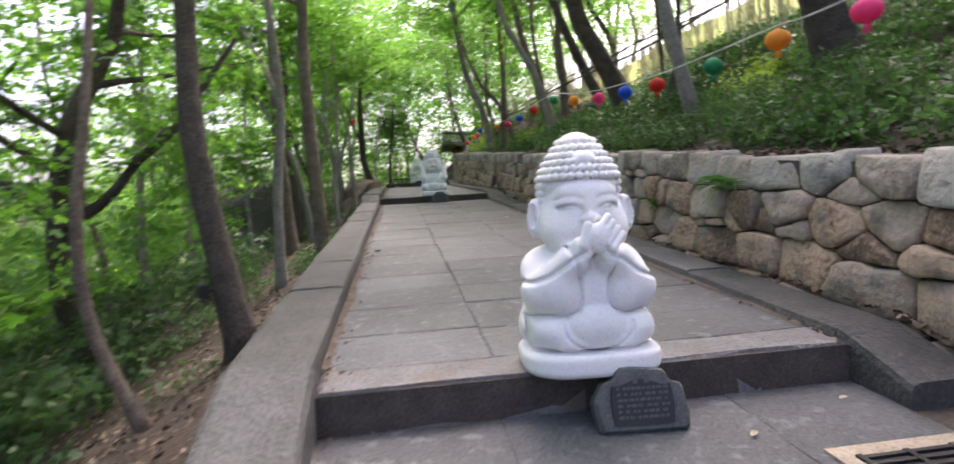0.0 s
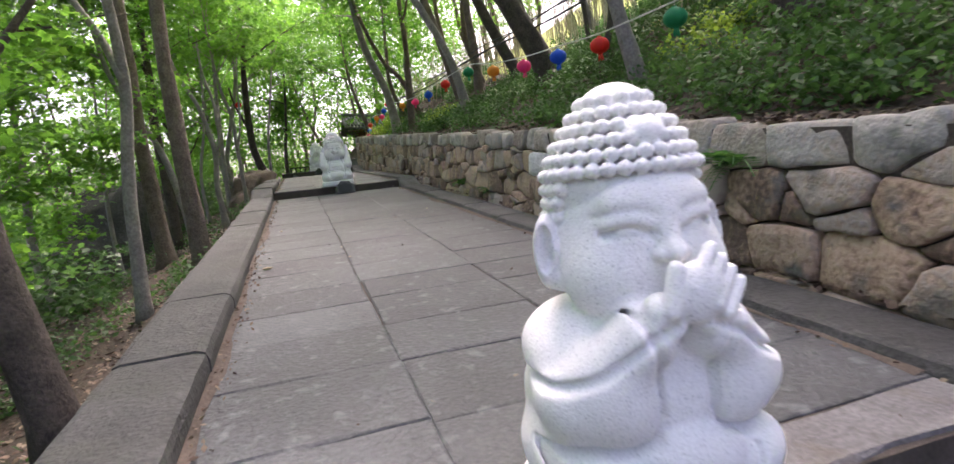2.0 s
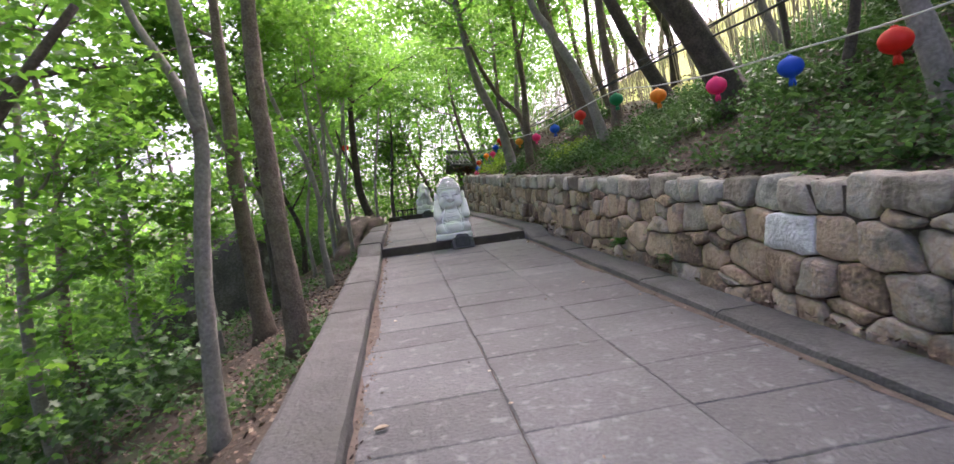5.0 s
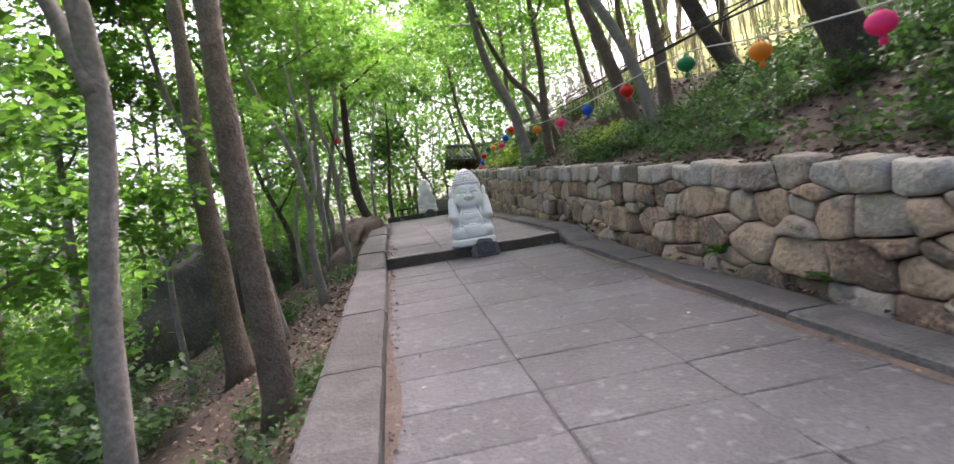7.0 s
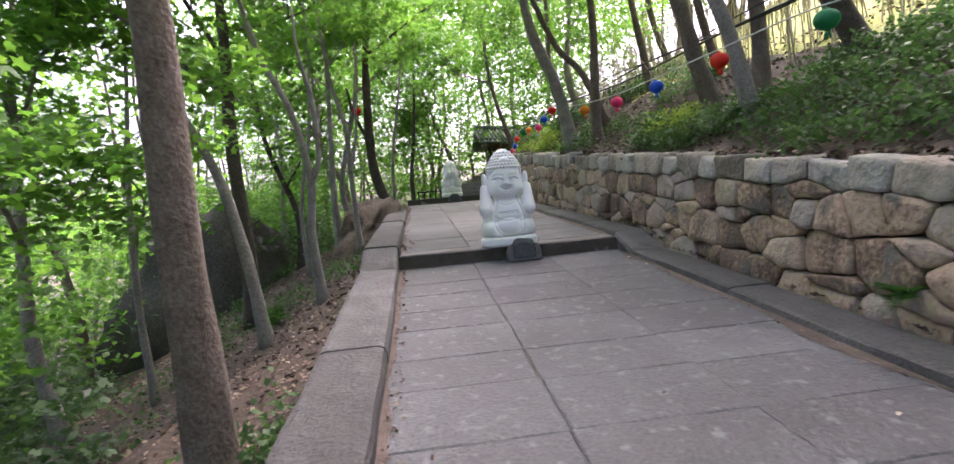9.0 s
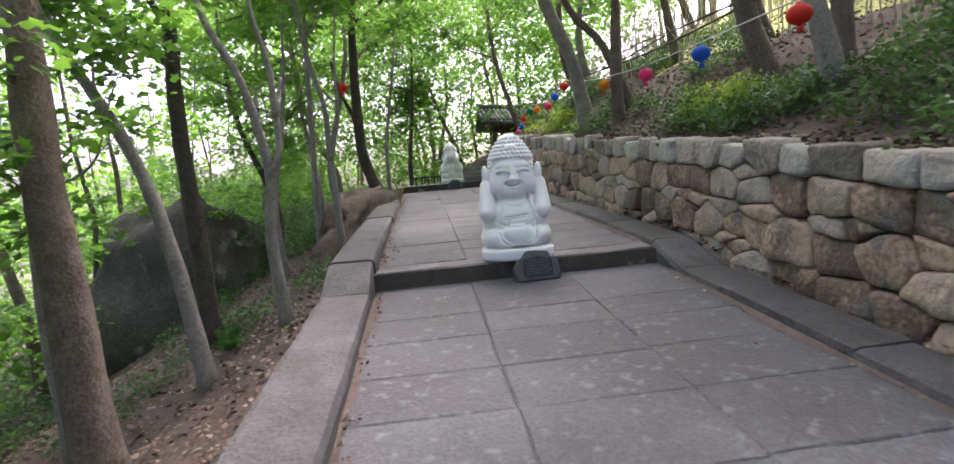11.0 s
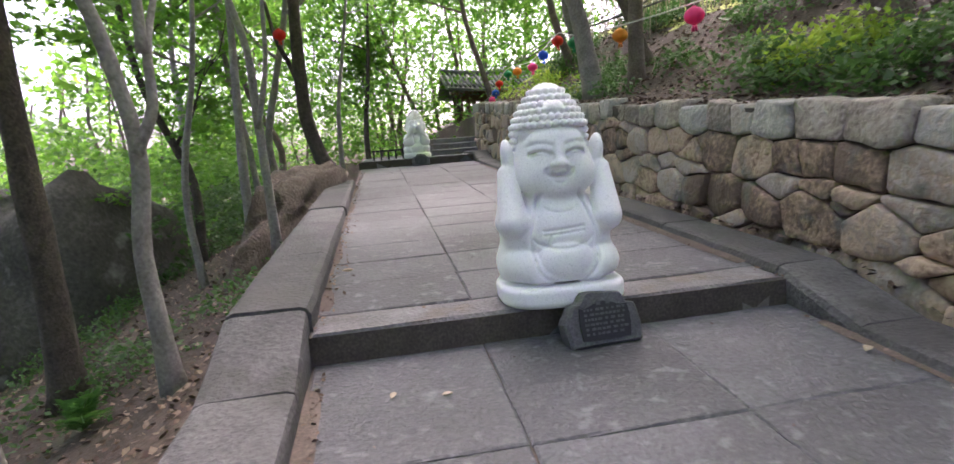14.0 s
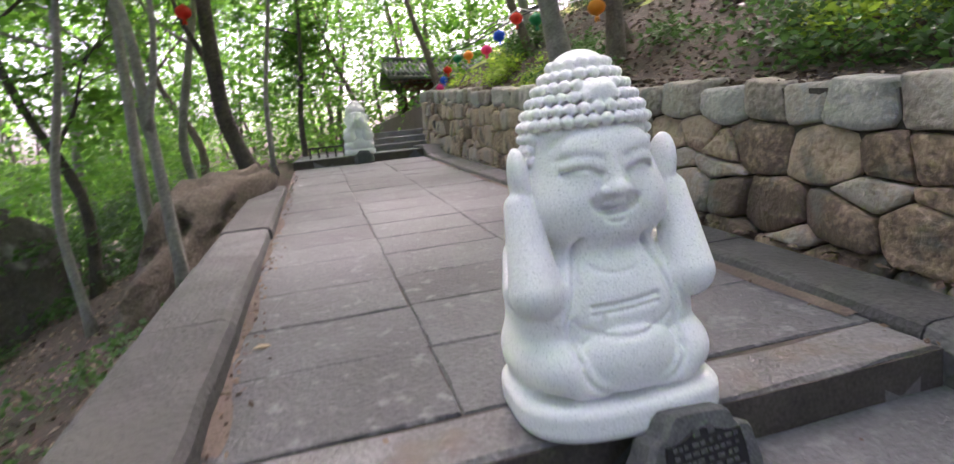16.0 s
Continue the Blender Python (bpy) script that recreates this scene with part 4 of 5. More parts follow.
    for i in range(800):
        x, y = rnd.uniform(4.2, 8.0), rnd.uniform(1, 26)
        z, h = ground_z(x, y), rnd.uniform(0.7, 2.1)
        add_tube(vv, ff, [(x, y, z - 0.05), (x + rnd.uniform(-0.1, 0.1), y, z + h * 0.5), (x + rnd.uniform(-0.3, 0.3), y + rnd.uniform(-0.2, 0.2), z + h)], [0.011, 0.009, 0.005], 4)
    tagged(from_lists("dry_stalks", vv, ff, STALK), "bare dry stalks standing along the crest of the bank", "stalks", kind="stuff")


def kerb_z(y, lift=0.125):
    """Top of the kerbs: it follows the path and ramps down ahead of each step."""
    for s in (STEP1, STEP2, STEP3):
        if s - 0.5 < y < s + 0.08:
            a, b = path_z(s - 0.5), path_z(s + 0.08)
            return a + (b - a) * (y - s + 0.5) / 0.58 + lift
    return path_z(y) + lift


undergrowth()


# ---- rocks ----
rock("boulder", -6.0, 18.4, (2.0, 1.5, 2.6), ROCK, "large dark grey boulder on the wooded slope", "boulder", 2.3, (0, 8, 20), 0.34, 0.46)
rock("rock", -2.12, 17.1, (0.42, 1.5, 0.52), LOGROCK, "long brown layered rock beside the kerb's end", "rock", 5.1, (14, 0, -20), 0.95, 0.05)
rock("rock", -2.05, 2.2, (0.14, 0.2, 0.12), ROCK, "small dark stone at the foot of a tree", "rock", 7.7)


# ---- ferns and small plants ----
def fern(x, y, z, fronds, length, seed, toward=(-1, 0, 0.35), label="green fern growing from a joint of the stone wall"):
    rnd = random.Random(seed)
    root = thing("fern", Matrix.Translation((x, y, z)), label, "fern")
    for i in range(fronds):
        d = (Vector(toward) + Vector((rnd.uniform(-0.4, 0.4), rnd.uniform(-1.2, 1.2), rnd.uniform(-0.3, 0.7)))).normalized()
        side = d.cross(Vector((0, 0, 1))).normalized()
        l = length * rnd.uniform(0.6, 1.1)
        verts, faces = [], []
        n = 11
        for k in range(n):
            t = (k + 1) / n
            p = d * l * t + Vector((0, 0, 0.35 * l * t - 0.75 * l * t * t))
            w = l * 0.32 * math.sin(math.pi * (0.15 + 0.83 * t))
            for s in (-1, 1):
                o = len(verts)
                tip = p + s * side * w + d * w * 0.35 + Vector((0, 0, -0.1 * w))
                a = p + s * side * w * 0.45 + d * l * 0.055
                b = p + s * side * w * 0.4 - d * l * 0.02
                verts += [p, b, tip, a]
                faces.append((o, o + 1, o + 2, o + 3))
        o = len(verts)
        for k in range(6):
            t = k / 5
            p = d * l * t + Vector((0, 0, 0.35 * l * t - 0.75 * l * t * t))
            verts += [p - side * 0.004, p + side * 0.004]
        faces += [(o + 2 * k, o + 2 * k + 1, o + 2 * k + 3, o + 2 * k + 2) for k in range(5)]
        from_lists("frond", verts, faces, FERN, root)
    return root


fern(1.8, 1.75, 0.86, 16, 0.36, 1, (-0.8, 0, 0.1))
fern(1.74, 6.5, 0.82, 8, 0.22, 2)
fern(1.78, 3.1, 0.75, 10, 0.2, 3)
fern(1.76, 7.75, 0.95, 9, 0.3, 4, (-1, 0.2, 0.7), "broad-leaved green fern at the foot of the wall")
fern(-1.95, 8.3, ground_z(-1.95, 8.3), 8, 0.22, 5, (0.2, -0.5, 0.8), "small green fern on the soil beside the kerb")
fern(-3.2, 12.9, ground_z(-3.2, 12.9), 12, 0.45, 6, (0.3, -0.6, 0.8), "green fern on the soil beside the boulder")


# ---- lantern string ----
def lantern(colour, x, y, z, turn, scale=0.82):
    root = thing("paper_lantern", pose(x, y, z, 0, 0, turn) @ Matrix.Scale(scale, 4), colour + " round cloth lantern with a tassel, hanging on the cord", "lantern", "lanterns on the cord")
    mat = PAPERS[colour]
    verts, faces = [], []
    seg, rows = 32, 12
    for j in range(rows + 1):
        a = math.pi * (0.06 + 0.88 * j / rows)
        for i in range(seg):
            t = 2 * math.pi * i / seg
            r = 0.128 * math.sin(a) * (1 - 0.035 * (i % 4 == 0))
            verts.append((r * math.cos(t), r * math.sin(t), 0.108 * math.cos(a)))
    for j in range(rows):
        for i in range(seg):
            faces.append((j * seg + i, (j + 1) * seg + i, (j + 1) * seg + (i + 1) % seg, j * seg + (i + 1) % seg))
    from_lists("shade", verts, faces, mat, root, True)
    bm = bmesh.new()
    bmesh.ops.create_cone(bm, cap_ends=True, segments=16, radius1=0.034, radius2=0.026, depth=0.02, matrix=Matrix.Translation((0, 0, 0.111)))
    part("cap", bm, mat, root)
    bm = bmesh.new()
    bmesh.ops.create_cone(bm, cap_ends=True, segments=16, radius1=0.024, radius2=0.036, depth=0.022, matrix=Matrix.Translation((0, 0, -0.112)))
    part("collar", bm, mat, root)
    v, f = [], []
    for k in range(5):
        a = 2 * math.pi * k / 5 + turn
        add_tube(v, f, [(0.016 * math.cos(a), 0.016 * math.sin(a), -0.118), (0.026 * math.cos(a), 0.026 * math.sin(a), -0.155), (0.03 * math.cos(a), 0.03 * math.sin(a), -0.195)], [0.008, 0.013, 0.007], 6)
    from_lists("tassel", v, f, mat, root, True)
    v, f = tube([(0, 0, 0.12), (0, 0, 0.16)], [0.003, 0.003], 5)
    from_lists("hook", v, f, CORD, root)
    return root


string = []
order = ("pink", "orange", "green", "red", "blue")
marks = ((1.13, 2.05), (2.04, 2.12), (3.16, 2.18), (4.4, 2.27), (5.42, 2.4), (6.58, 2.55), (7.92, 2.78), (9.2, 3.05), (10.9, 3.17), (12.65, 3.27), (14.3, 3.38), (16.15, 3.59), (18.0, 3.88), (18.8, 4.08),
         (19.7, 4.0), (20.7, 3.94), (21.9, 4.05), (22.9, 4.15), (23.9, 4.05), (24.6, 3.9), (25.2, 3.78))
for i, (y, z) in enumerate(marks):
    rr = random.Random(i)
    lantern(order[i % 5], 2.5 + rr.uniform(-0.03, 0.03), y, z, rr.uniform(0, 360))
    string.append((2.5, y, z + 0.13))
string = [(2.55, -4.0, 2.05)] + string + [(2.6, 27.0, 3.9)]
v, f = tube(smooth_line(string, 6), [0.008] * ((len(string) - 1) * 6 + 1), 6)
tagged(from_lists("lantern_cord", v, f, CORD, smooth=True), "white cord carrying the lanterns above the wall", "cord")
for k in range(3):
    pts = [(3.25 + 0.06 * k, y, 2.85 + 0.078 * y + 0.09 * k + 0.05 * math.sin(y * (0.7 + 0.2 * k) + k)) for y in range(-3, 28)]
    v, f = tube(pts, [0.016 - 0.003 * k] * len(pts), 6)
    tagged(from_lists("cable", v, f, CABLE, smooth=True), "black cable strung between trees above the bank", "cable", "cables on the bank")
red = lantern("red", -2.3, 18.6, 4.35, 10)


# ---- flood lamp on the trunk ----
lamp = thing("flood_lamp", pose(-2.56, 2.6, 0.24, 0, 0, -60), "small dark green flood lamp fixed to a tree trunk", "lamp")
bm = bmesh.new()
box(bm, -0.1, 0.1, -0.1, -0.02, -0.06, 0.06)
bmesh.ops.bevel(bm, geom=bm.edges[:], offset=0.012, segments=2, affect="EDGES")
part("housing", bm, IRON, lamp)
bm = bmesh.new()
box(bm, -0.085, 0.085, -0.106, -0.1, -0.045, 0.045)
part("lens", bm, GREENGLASS, lamp, "green glass lens")
bm = bmesh.new()
box(bm, -0.02, 0.02, -0.02, 0.1, -0.015, 0.015)
part("bracket", bm, IRON, lamp)


# ---- gate house behind the wall's end ----
def gate_house(x, y, z):
    root = thing("gate_house", Matrix.Translation((x, y, z)), "small wooden temple gate with a grey tiled roof", "pavilion")
    for i, px in enumerate((0.5, 1.15, 3.2)):
        for py in (0.0, 2.2):
            v, f = tube([(px, py, -0.6), (px, py, 1.2), (px, py, 2.2)], [0.12, 0.115, 0.11], 12)
            from_lists("post", v, f, TIMBER, root, True)
    bm = bmesh.new()
    box(bm, 0.2, 3.6, -0.08, 0.08, 1.75, 2.0)
    part("beam", bm, TIMBER, root)
    bm = bmesh.new()
    box(bm, 1.25, 3.1, -0.05, 0.05, -0.5, 1.75)
    part("infill_wall", bm, CONCRETE, root)
    for i in range(22):
        px = -0.25 + i * 0.2
        v, f = tube([(px, -0.75, 2.0), (px, 0.2, 2.18)], [0.045, 0.045], 8)
        from_lists("rafter", v, f, TIMBER, root, True)
    def lift(u):
        return 0.16 * (abs(u - 2.0) / 2.5) ** 2
    verts, faces = [], []
    n, m = 21, 8
    for j in range(m):
        for i in range(n):
            u, w = -0.5 + 5.0 * i / (n - 1), j / (m - 1)
            verts.append((u, -0.95 + 2.1 * w, 2.12 + 0.85 * w ** 1.25 + lift(u)))
    faces = [(j * n + i, j * n + i + 1, (j + 1) * n + i + 1, (j + 1) * n + i) for j in range(m - 1) for i in range(n - 1)]
    verts += [(a, 2.3 - b, c) for a, b, c in verts]
    k = n * m
    faces += [tuple(q + k for q in f)[::-1] for f in faces]
    roof = from_lists("roof", verts, faces, ROOFTILE, root)
    sol = roof.modifiers.new("thick", "SOLIDIFY")
    sol.thickness = 0.1
    for i in range(26):
        u = -0.5 + 5.0 * i / 25
        pts = [(u, -0.98 + 2.13 * w, 2.2 + 0.85 * w ** 1.25 + lift(u)) for w in (0, 0.25, 0.5, 0.75, 1.0)]
        v, f = tube(pts, [0.055] * 5, 8)
        t = from_lists("tile_ridge", v, f, ROOFTILE, roof, True)
    v, f = tube([(-0.5 + 5.0 * i / 12, 1.15, 3.1 + lift(-0.5 + 5.0 * i / 12)) for i in range(13)], [0.13] * 13, 8)
    from_lists("roof_ridge", v, f, ROOFTILE, root, True)
    return root


gate_house(2.75, 34.0, 2.95)

# ---- low rail beside the upper statue ----
rail = thing("low_rail", Matrix.Translation((-0.95, 23.0, path_z(23.0))), "low black metal rail beside the upper step", "rail")
bm = bmesh.new()
box(bm, -0.1, 0.7, -0.02, 0.02, 0.2, 0.24)
part("top_bar", bm, IRON, rail)
for i in range(5):
    bm = bmesh.new()
    box(bm, -0.08 + i * 0.18, -0.04 + i * 0.18, -0.015, 0.015, 0, 0.2)
    part("post", bm, IRON, rail)


# ---- path: bed, slabs, steps ----
def strip(name, x0, x1, cuts, top, depth, mat, label, category):
    """A long bed whose top follows a height."""
    verts, faces = [], []
    for y in cuts:
        verts += [(x0, y, top(y) - depth), (x0, y, top(y)), (x1, y, top(y)), (x1, y, top(y) - depth)]
    for i in range(len(cuts) - 1):
        a = 4 * i
        for k in range(4):
            faces.append((a + k, a + 4 + k, a + 4 + (k + 1) % 4, a + (k + 1) % 4))
    n = len(cuts) - 1
    faces += [(0, 1, 2, 3), (4 * n + 3, 4 * n + 2, 4 * n + 1, 4 * n)]
    return tagged(from_lists(name, verts, faces, mat), label, category, kind="structure")


EPS = 1e-4
floor = strip("floor", -1.36, 1.78, [-7, -EPS, 0, 3, 6, 9, STEP2 - EPS, STEP2, 14, 17, 20, STEP3 - EPS, STEP3, 32], lambda y: path_z(y) - 0.011, 0.5, JOINT, "stone-paved path climbing through the wood in gentle ramps", "path")


def paver(x0, x1, y0, y1, rnd, parent, mat, thick=0.07, edge=0.008, name="paving_slab", lift=0.0, flat=None):
    """One slab: uneven outline, worn edges, a slight tilt of its own."""
    g = 0.0015
    x0, x1, y0, y1 = x0 + g, x1 - g, y0 + g, y1 - g
    cx, cy = (x0 + x1) / 2, (y0 + y1) / 2
    tx, ty, tz = rnd.uniform(-0.004, 0.004), rnd.uniform(-0.004, 0.004), rnd.uniform(-0.003, 0.003) + lift
    side = 5
    ring = []
    for a, b in (((x0, y0), (x1, y0)), ((x1, y0), (x1, y1)), ((x1, y1), (x0, y1)), ((x0, y1), (x0, y0))):
        for i in range(side):
            t = i / side
            j = rnd.uniform(-0.004, 0.004) if i else 0
            ring.append((a[0] + (b[0] - a[0]) * t + j, a[1] + (b[1] - a[1]) * t + j))
    def h(x, y):
        return (path_z(cy) + (path_z(y) - path_z(cy)) if flat is None else flat) + tx * (x - cx) + ty * (y - cy) + tz
    n = len(ring)
    verts = [(x - cx, y - cy, h(x, y) - thick) for x, y in ring]
    verts += [(x - cx, y - cy, h(x, y) - edge * rnd.uniform(0.6, 1.6)) for x, y in ring]
    def inward(x, y, d):
        k = math.hypot(x - cx, y - cy)
        return x - (x - cx) / k * d, y - (y - cy) / k * d
    for x, y in ring:
        ix, iy = inward(x, y, edge * rnd.uniform(1.2, 2.6))
        verts.append((ix - cx, iy - cy, h(ix, iy)))
    faces = []
    for r in range(2):
        for i in range(n):
            faces.append((r * n + i, r * n + (i + 1) % n, (r + 1) * n + (i + 1) % n, (r + 1) * n + i))
    faces.append(tuple(2 * n + i for i in range(n)))
    ob = from_lists(name, verts, faces, mat, parent)
    ob.location = (cx, cy, 0)
    return ob


def pave():
    rnd = random.Random(21)
    columns = ((-1.335, -0.47), (-0.47, 0.41), (0.41, 1.305))
    for y0, y1, mean, cols in ((STEP1 + 0.275, STEP2, 0.58, columns), (STEP2 + 0.29, STEP3, 0.6, columns), (STEP3 + 0.3, 27.0, 0.7, columns), (-4.0, STEP1, 0.95, ((-1.335, -0.5), (-0.5, 0.62), (0.62, 1.305)))):
        cuts = [y0]
        while cuts[-1] < y1 - 0.02:
            d = mean * rnd.uniform(0.88, 1.12)
            cuts.append(y1 if cuts[-1] + d > y1 - 0.3 else cuts[-1] + d)
        for c, (x0, x1) in enumerate(cols):
            slip = [0.0] + [rnd.uniform(-0.035, 0.035) for _ in cuts[1:-1]] + [0.0]
            for i in range(len(cuts) - 1):
                last = i == len(cuts) - 2
                paver(x0 + rnd.uniform(-0.008, 0.008), x1 + rnd.uniform(-0.008, 0.008), cuts[i] + slip[i], cuts[i + 1] + slip[i + 1] - (2e-3 if last else 0), rnd, floor, PAVING, edge=0.006)
    for s, n in ((STEP1, 2), (STEP2, 2), (STEP3, 2)):
        step = tagged(new("step_" + str((STEP1, STEP2, STEP3).index(s) + 1)), "long grey stone step across the path, stained brown on its face", "step", kind="structure")
        cut = rnd.uniform(-0.2, 0.3)
        for a, b in ((-1.335, cut), (cut, 1.305)):
            paver(a, b, s, s + 0.27, rnd, step, STEP, 0.3, 0.018, "step_stone", 0.006)
    for i in range(3):
        step = tagged(new("step_" + str(4 + i)), "pale stone stair tread leading to the gate", "step", kind="structure")
        paver(0.25 - 0.05 * i, 2.3, 23.6 + 0.45 * i, 24.3 + 0.45 * i, rnd, step, STEP, 0.3, 0.015, "stair_tread", 0.15 * (i + 1))


def kerb(name, x0, x1, ya, yb, seed, label, lift=0.125):
    rnd = random.Random(seed)
    root = tagged(new(name), label, "kerb", kind="structure")
    y = ya
    stops = [STEP1 - 0.5, STEP1 + 0.08, STEP2 - 0.5, STEP2 + 0.08]
    while y < yb - 0.05:
        e = y + rnd.uniform(1.05, 1.7)
        for s in stops:
            if y + 0.25 < s < e + 0.2:
                e = s
                break
        e = min(e, yb)
        n = max(2, int((e - y) / 0.22))
        verts, faces = [], []
        o = rnd.uniform(-0.008, 0.008)
        prof = 8
        for i in range(n + 1):
            yy = y + 0.004 + (e - y - 0.008) * i / n
            z = kerb_z(min(max(yy, y + 1e-3), e - 1e-3), lift) + o - (0.003 if i in (0, n) else 0)
            j = [rnd.uniform(-0.006, 0.006) for _ in range(6)]
            verts += [(x0 + o, yy, z - 0.55), (x0 + o + j[0], yy, z - 0.05 + j[1]), (x0 + 0.014 + j[0], yy, z - 0.012), (x0 + 0.05, yy, z + j[2] * 0.5),
                      (x1 - 0.05, yy, z + j[3] * 0.5), (x1 - 0.014 + j[4], yy, z - 0.012), (x1 + o + j[4], yy, z - 0.05 + j[5]), (x1 + o, yy, z - 0.55)]
        for i in range(n):
            for k in range(prof):
                a = i * prof
                faces.append((a + k, a + prof + k, a + prof + (k + 1) % prof, a + (k + 1) % prof))
        faces += [tuple(range(prof)), tuple(n * prof + k for k in range(prof))[::-1]]
        from_lists("kerb_stone", verts, faces, KERB, root)
        y = e


kerb("kerb_left", -1.75, -1.33, -5.0, 18.4, 4, "broad grey stone kerb between the path and the slope")
kerb("kerb_right", 1.3, 1.69, -0.36, 23.5, 5, "broad low grey stone kerb along the foot of the wall", 0.065)

# ---- single fallen leaves on the paving ----
def fallen_leaf(x, y, turn, size, seed):
    """A curled dry leaf, pointed at both ends."""
    rnd = random.Random(seed)
    verts, faces, n = [], [], 7
    for i in range(n):
        u = i / (n - 1) * 2 - 1
        half = 0.42 * (1 - u * u) ** 0.8 + 0.02
        for k in (-1, 0, 1):
            verts.append((size * u * 0.5, size * half * 0.5 * k + rnd.uniform(-0.002, 0.002), 0.006 + size * (0.22 * k * k * (1 - u * u) + 0.12 * u * u)))
    for i in range(n - 1):
        for k in range(2):
            a = i * 3 + k
            faces.append((a, a + 3, a + 4, a + 1))
    ob = from_lists("fallen_leaf", verts, faces, PALELEAF, smooth=True)
    sol = ob.modifiers.new("thick", "SOLIDIFY")
    sol.thickness = 0.0015
    ob.matrix_basis = pose(x, y, path_z(y) + 0.002, math.degrees(math.atan(0.0968)), 0, turn)
    return tagged(ob, "single pale curled dry leaf lying on the paving", "leaf", "single fallen leaves")


for k, (lx, ly, turn, size) in enumerate(((-1.17, 4.05, 20, 0.09), (-0.49, 4.66, 60, 0.035), (-0.46, 4.1, 10, 0.03), (1.2, 10.75, 35, 0.085), (1.22, 10.35, 80, 0.05), (-0.72, 10.9, 15, 0.05),
                                          (-0.95, 10.95, 70, 0.06), (0.5, -0.42, 40, 0.06), (1.1, -0.2, 10, 0.05), (-1.1, 6.4, 50, 0.05), (0.9, 6.9, 30, 0.045), (-1.2, 12.6, 0, 0.08))):
    fallen_leaf(lx, ly, turn, size, k)

# ---- drain grate on the landing ----
grate = thing("drain_grate", pose(1.5, -0.86, path_z(-0.86), math.degrees(math.atan(0.0995)), 0, 0), "black cast-iron drain grate in a tan concrete frame", "drain grate")
for x0, x1, y0, y1 in ((-0.75, 0.25, 0.2, 0.27), (-0.75, 0.25, -0.27, -0.2), (-0.82, -0.75, -0.27, 0.27)):
    bm = bmesh.new()
    box(bm, x0, x1, y0, y1, -0.05, 0.012)
    part("frame", bm, CONCRETE, grate)
# black slab under the bars, painted in for the darkness of the open pit
bm = bmesh.new()
box(bm, -0.75, 0.25, -0.2, 0.2, -0.06, 0.004)
part("pit_shade_slab", bm, CABLE, grate)
for i in range(9):
    bm = bmesh.new()
    box(bm, -0.75, 0.25, -0.195 + i * 0.046, -0.175 + i * 0.046, 0.004, 0.016)
    part("bar", bm, IRON, grate)
for i in range(5):
    bm = bmesh.new()
    box(bm, -0.745 + i * 0.2, -0.72 + i * 0.2, -0.2, 0.2, 0.004, 0.018)
    part("cross_bar", bm, IRON, grate)


# ---- retaining wall ----
def clip(poly, nx, ny, d):
    """The part of a polygon where nx*x + ny*y <= d."""
    out = []
    for i in range(len(poly)):
        a, b = poly[i], poly[(i + 1) % len(poly)]
        da, db = nx * a[0] + ny * a[1] - d, nx * b[0] + ny * b[1] - d
        if da <= 0:
            out.append(a)
        if da * db < 0:
            t = da / (da - db)
            out.append((a[0] + (b[0] - a[0]) * t, a[1] + (b[1] - a[1]) * t))
    return out


def wall_point(y, v, proud):
    """A place on the battered wall face: v runs from the foot (0) to the top (1)."""
    low = 0.104 * y - 0.12
    top = wall_top(y)
    return (1.775 + 0.09 * v - proud, y, low + (top - low) * v)


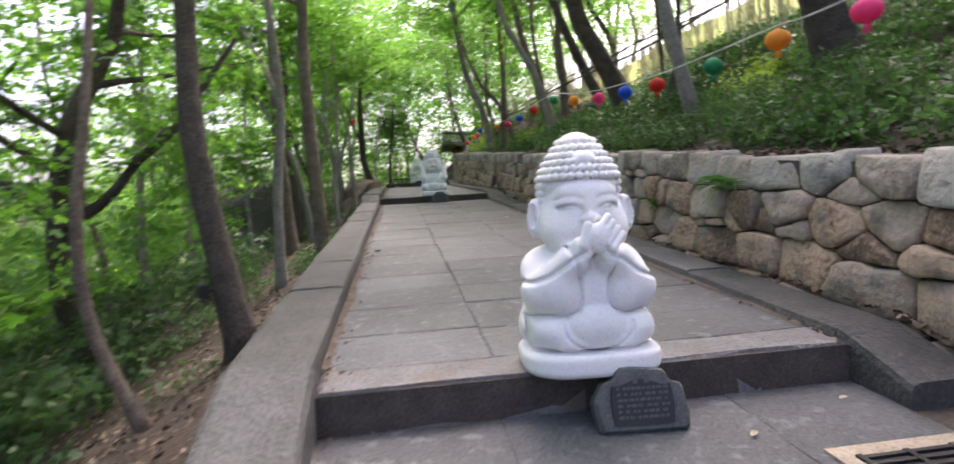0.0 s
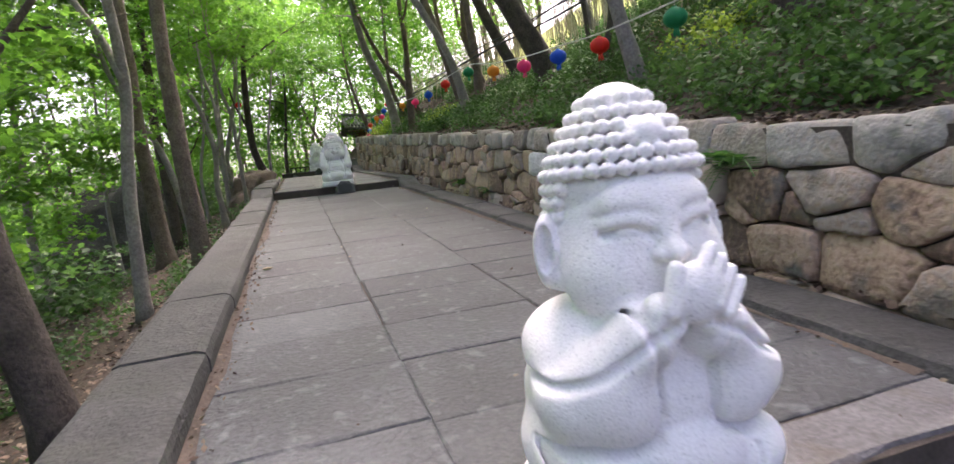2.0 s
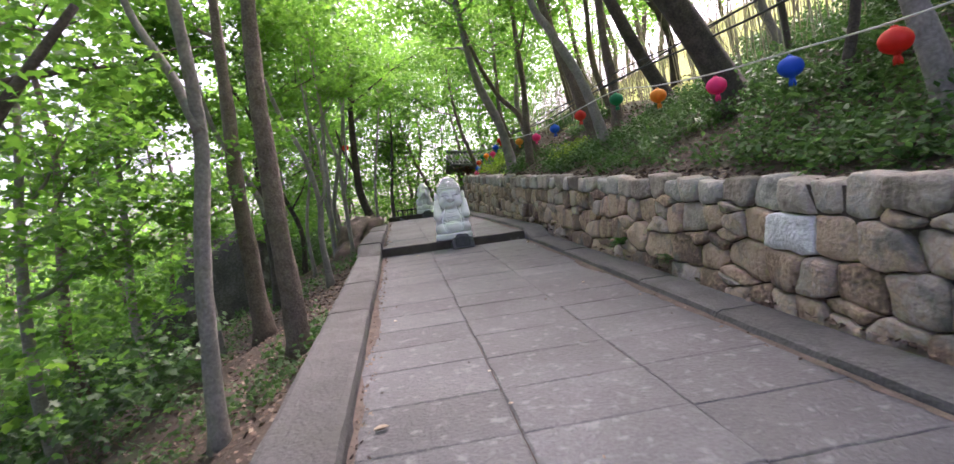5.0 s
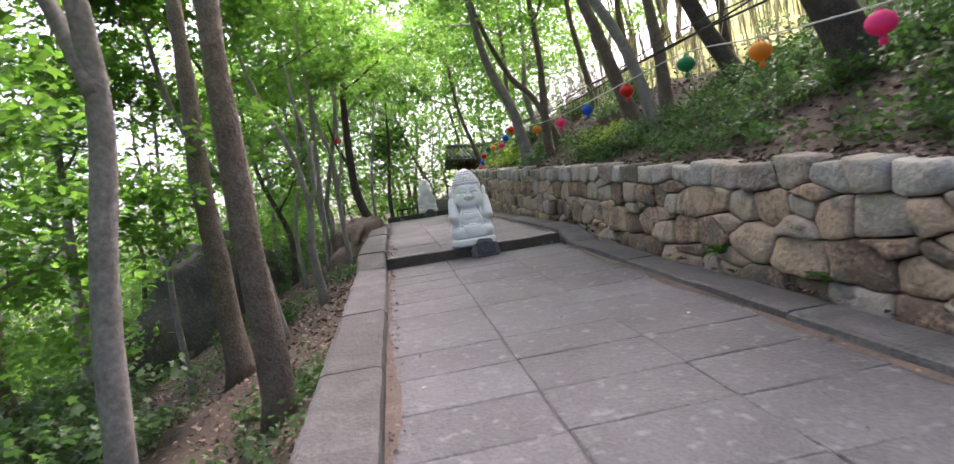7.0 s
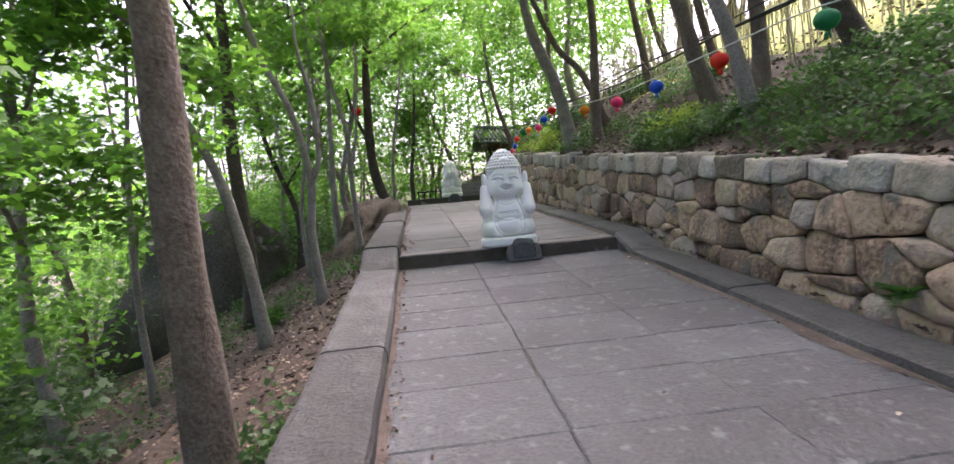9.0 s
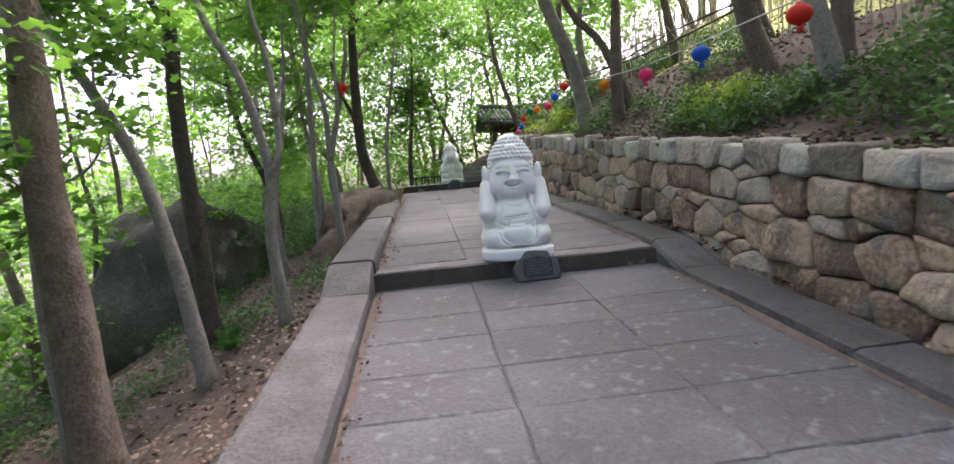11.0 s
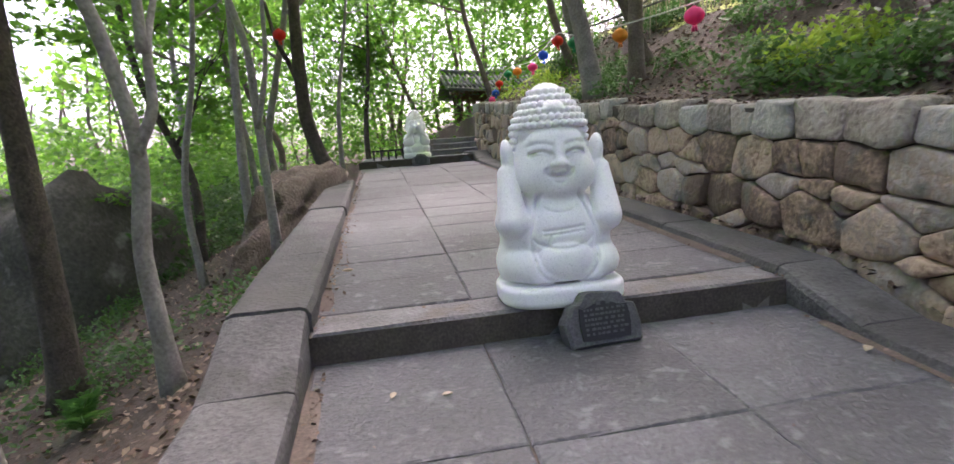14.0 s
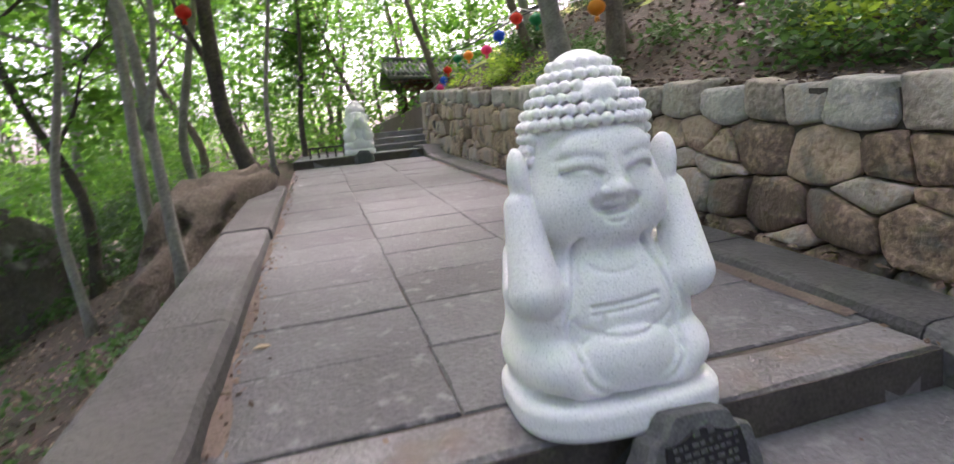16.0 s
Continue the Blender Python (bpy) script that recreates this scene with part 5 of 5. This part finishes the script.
def wall_stone(poly, rnd, parent, mat):
    """One rough-hewn stone filling a cell of the wall face: uneven rim, split face, knocked corners."""
    cx, cy = sum(p[0] for p in poly) / len(poly), sum(p[1] for p in poly) / len(poly)
    size = sum(math.hypot(p[0] - cx, p[1] - cy) for p in poly) / len(poly)
    pts, n = [], len(poly)
    for i in range(n):
        a, b, c = poly[i - 1], poly[i], poly[(i + 1) % n]
        la, lc = math.hypot(a[0] - b[0], a[1] - b[1]), math.hypot(c[0] - b[0], c[1] - b[1])
        cut = rnd.uniform(0.01, 0.038)
        for q, l in ((a, la), (c, lc)):
            w = min(0.4, cut / max(l, 1e-4))
            pts.append((b[0] + (q[0] - b[0]) * w, b[1] + (q[1] - b[1]) * w))
        for k in range(1, int(lc / 0.11)):
            t = k / int(lc / 0.11)
            if cut < t * lc < lc - 0.05:
                pts.append((b[0] + (c[0] - b[0]) * t + rnd.uniform(-0.011, 0.011), b[1] + (c[1] - b[1]) * t + rnd.uniform(-0.011, 0.011)))
    depth = rnd.uniform(-0.005, 0.045)
    tilt = (rnd.uniform(-0.12, 0.12), rnd.uniform(-0.12, 0.1))
    seed = Vector((rnd.uniform(0, 99), 0, 0))
    gap = rnd.uniform(0.002, 0.01)
    verts = []
    m = len(pts)
    for inset, out in ((0.0, -0.17), (0.0, -0.012), (0.005, 0.02), (0.02, 0.032), (size * 0.42, 0.036), (size * 0.75, 0.038)):
        for x, y in pts:
            k = max(1e-4, math.hypot(x - cx, y - cy))
            f = max(0.12, 1 - (inset * k / max(size, 0.05) + gap) / k)
            xx, yy = cx + (x - cx) * f, cy + (y - cy) * f
            o = out
            if out > 0:
                q = Vector((xx * 5, yy * 5, 0)) + seed
                o += depth + tilt[0] * (xx - cx) + tilt[1] * (yy - cy) + 0.028 * noise.noise(q) + 0.017 * noise.noise(q * 3.1)
            verts.append(wall_point(xx, yy, o))
    verts.append(wall_point(cx, cy, 0.038 + depth + 0.022 * noise.noise(Vector((cx * 5, cy * 5, 0)) + seed)))
    faces = [(r * m + i, (r + 1) * m + i, (r + 1) * m + (i + 1) % m, r * m + (i + 1) % m) for r in range(5) for i in range(m)]
    faces += [(5 * m + i, 6 * m, 5 * m + (i + 1) % m) for i in range(m)]
    centre = Vector(wall_point(cx, cy, 0))
    ob = from_lists("wall_stone", [Vector(v) - centre for v in verts], faces, mat, parent, True)
    ob.location = centre
    return ob


def retaining_wall():
    """Rubble in loose courses: every stone fills the cell nearest to it, larger stones pushing smaller ones aside."""
    rnd = random.Random(77)
    root = strip("wall_right", 1.84, 2.3, [-3.2 + 0.5 * i for i in range(54)], lambda y: wall_top(y) - 0.05, 1.6, JOINT, "dry-laid retaining wall of rough brown and grey stones", "wall")
    pale = (4.73, 0.64)
    sites = [(pale[0], pale[1], 0.045, PALESTONE)]

    def course(y0, y1, v, lo, hi, slip, mat):
        y = y0
        while y < y1:
            w = rnd.uniform(lo, hi)
            p = (y + w / 2, v + rnd.uniform(-slip, slip))
            if not (abs(p[0] - pale[0]) < 0.33 and abs(p[1] - pale[1]) < 0.2):
                sites.append((p[0], p[1], (w / 2) ** 2 * 0.5, mat))
            y += w

    course(-3.0, 2.7, 0.885, 0.42, 0.66, 0.015, CAPSTONE)
    course(-3.0, 2.7, 0.6, 0.32, 0.62, 0.03, WALLSTONE)
    course(-3.0, 2.7, 0.27, 0.4, 0.72, 0.04, WALLSTONE)
    course(-3.0, 2.7, 0.0, 0.2, 0.5, 0.03, WALLSTONE)
    course(2.7, 23.6, 0.9, 0.25, 0.5, 0.025, CAPSTONE)
    course(2.7, 23.6, 0.66, 0.2, 0.52, 0.035, WALLSTONE)
    course(2.7, 23.6, 0.38, 0.24, 0.62, 0.045, WALLSTONE)
    course(2.7, 23.6, 0.1, 0.26, 0.58, 0.03, WALLSTONE)
    for k in range(80):
        p = (rnd.uniform(-3, 23.5), rnd.choice((0.24, 0.5, 0.52, 0.78)) + rnd.uniform(-0.05, 0.05))
        if not (abs(p[0] - pale[0]) < 0.4 and abs(p[1] - pale[1]) < 0.28):
            sites.append((p[0], p[1], -0.004, WALLSTONE))
    BED = 4.6
    for x, v, w, mat in sites:
        top = 1.0 + rnd.uniform(-0.035, 0.03)
        lean = rnd.uniform(-0.05, 0.05)
        poly = [(x - 0.7, -0.12), (x + 0.7, -0.12), (x + 0.7, top + lean), (x - 0.7, top - lean)]
        for x2, v2, w2, other in sites:
            dx, dv = x2 - x, v2 - v
            if 0 < abs(dx) + abs(dv) and abs(dx) < 1.5 and poly:
                poly = clip(poly, dx, BED * dv, (x2 * x2 - x * x + BED * (v2 * v2 - v * v) + w - w2) / 2)
        if len(poly) > 2 and max(p[0] for p in poly) - min(p[0] for p in poly) > 0.05 and max(p[1] for p in poly) - min(p[1] for p in poly) > 0.05:
            wall_stone(poly, rnd, root, mat)


pave()
retaining_wall()
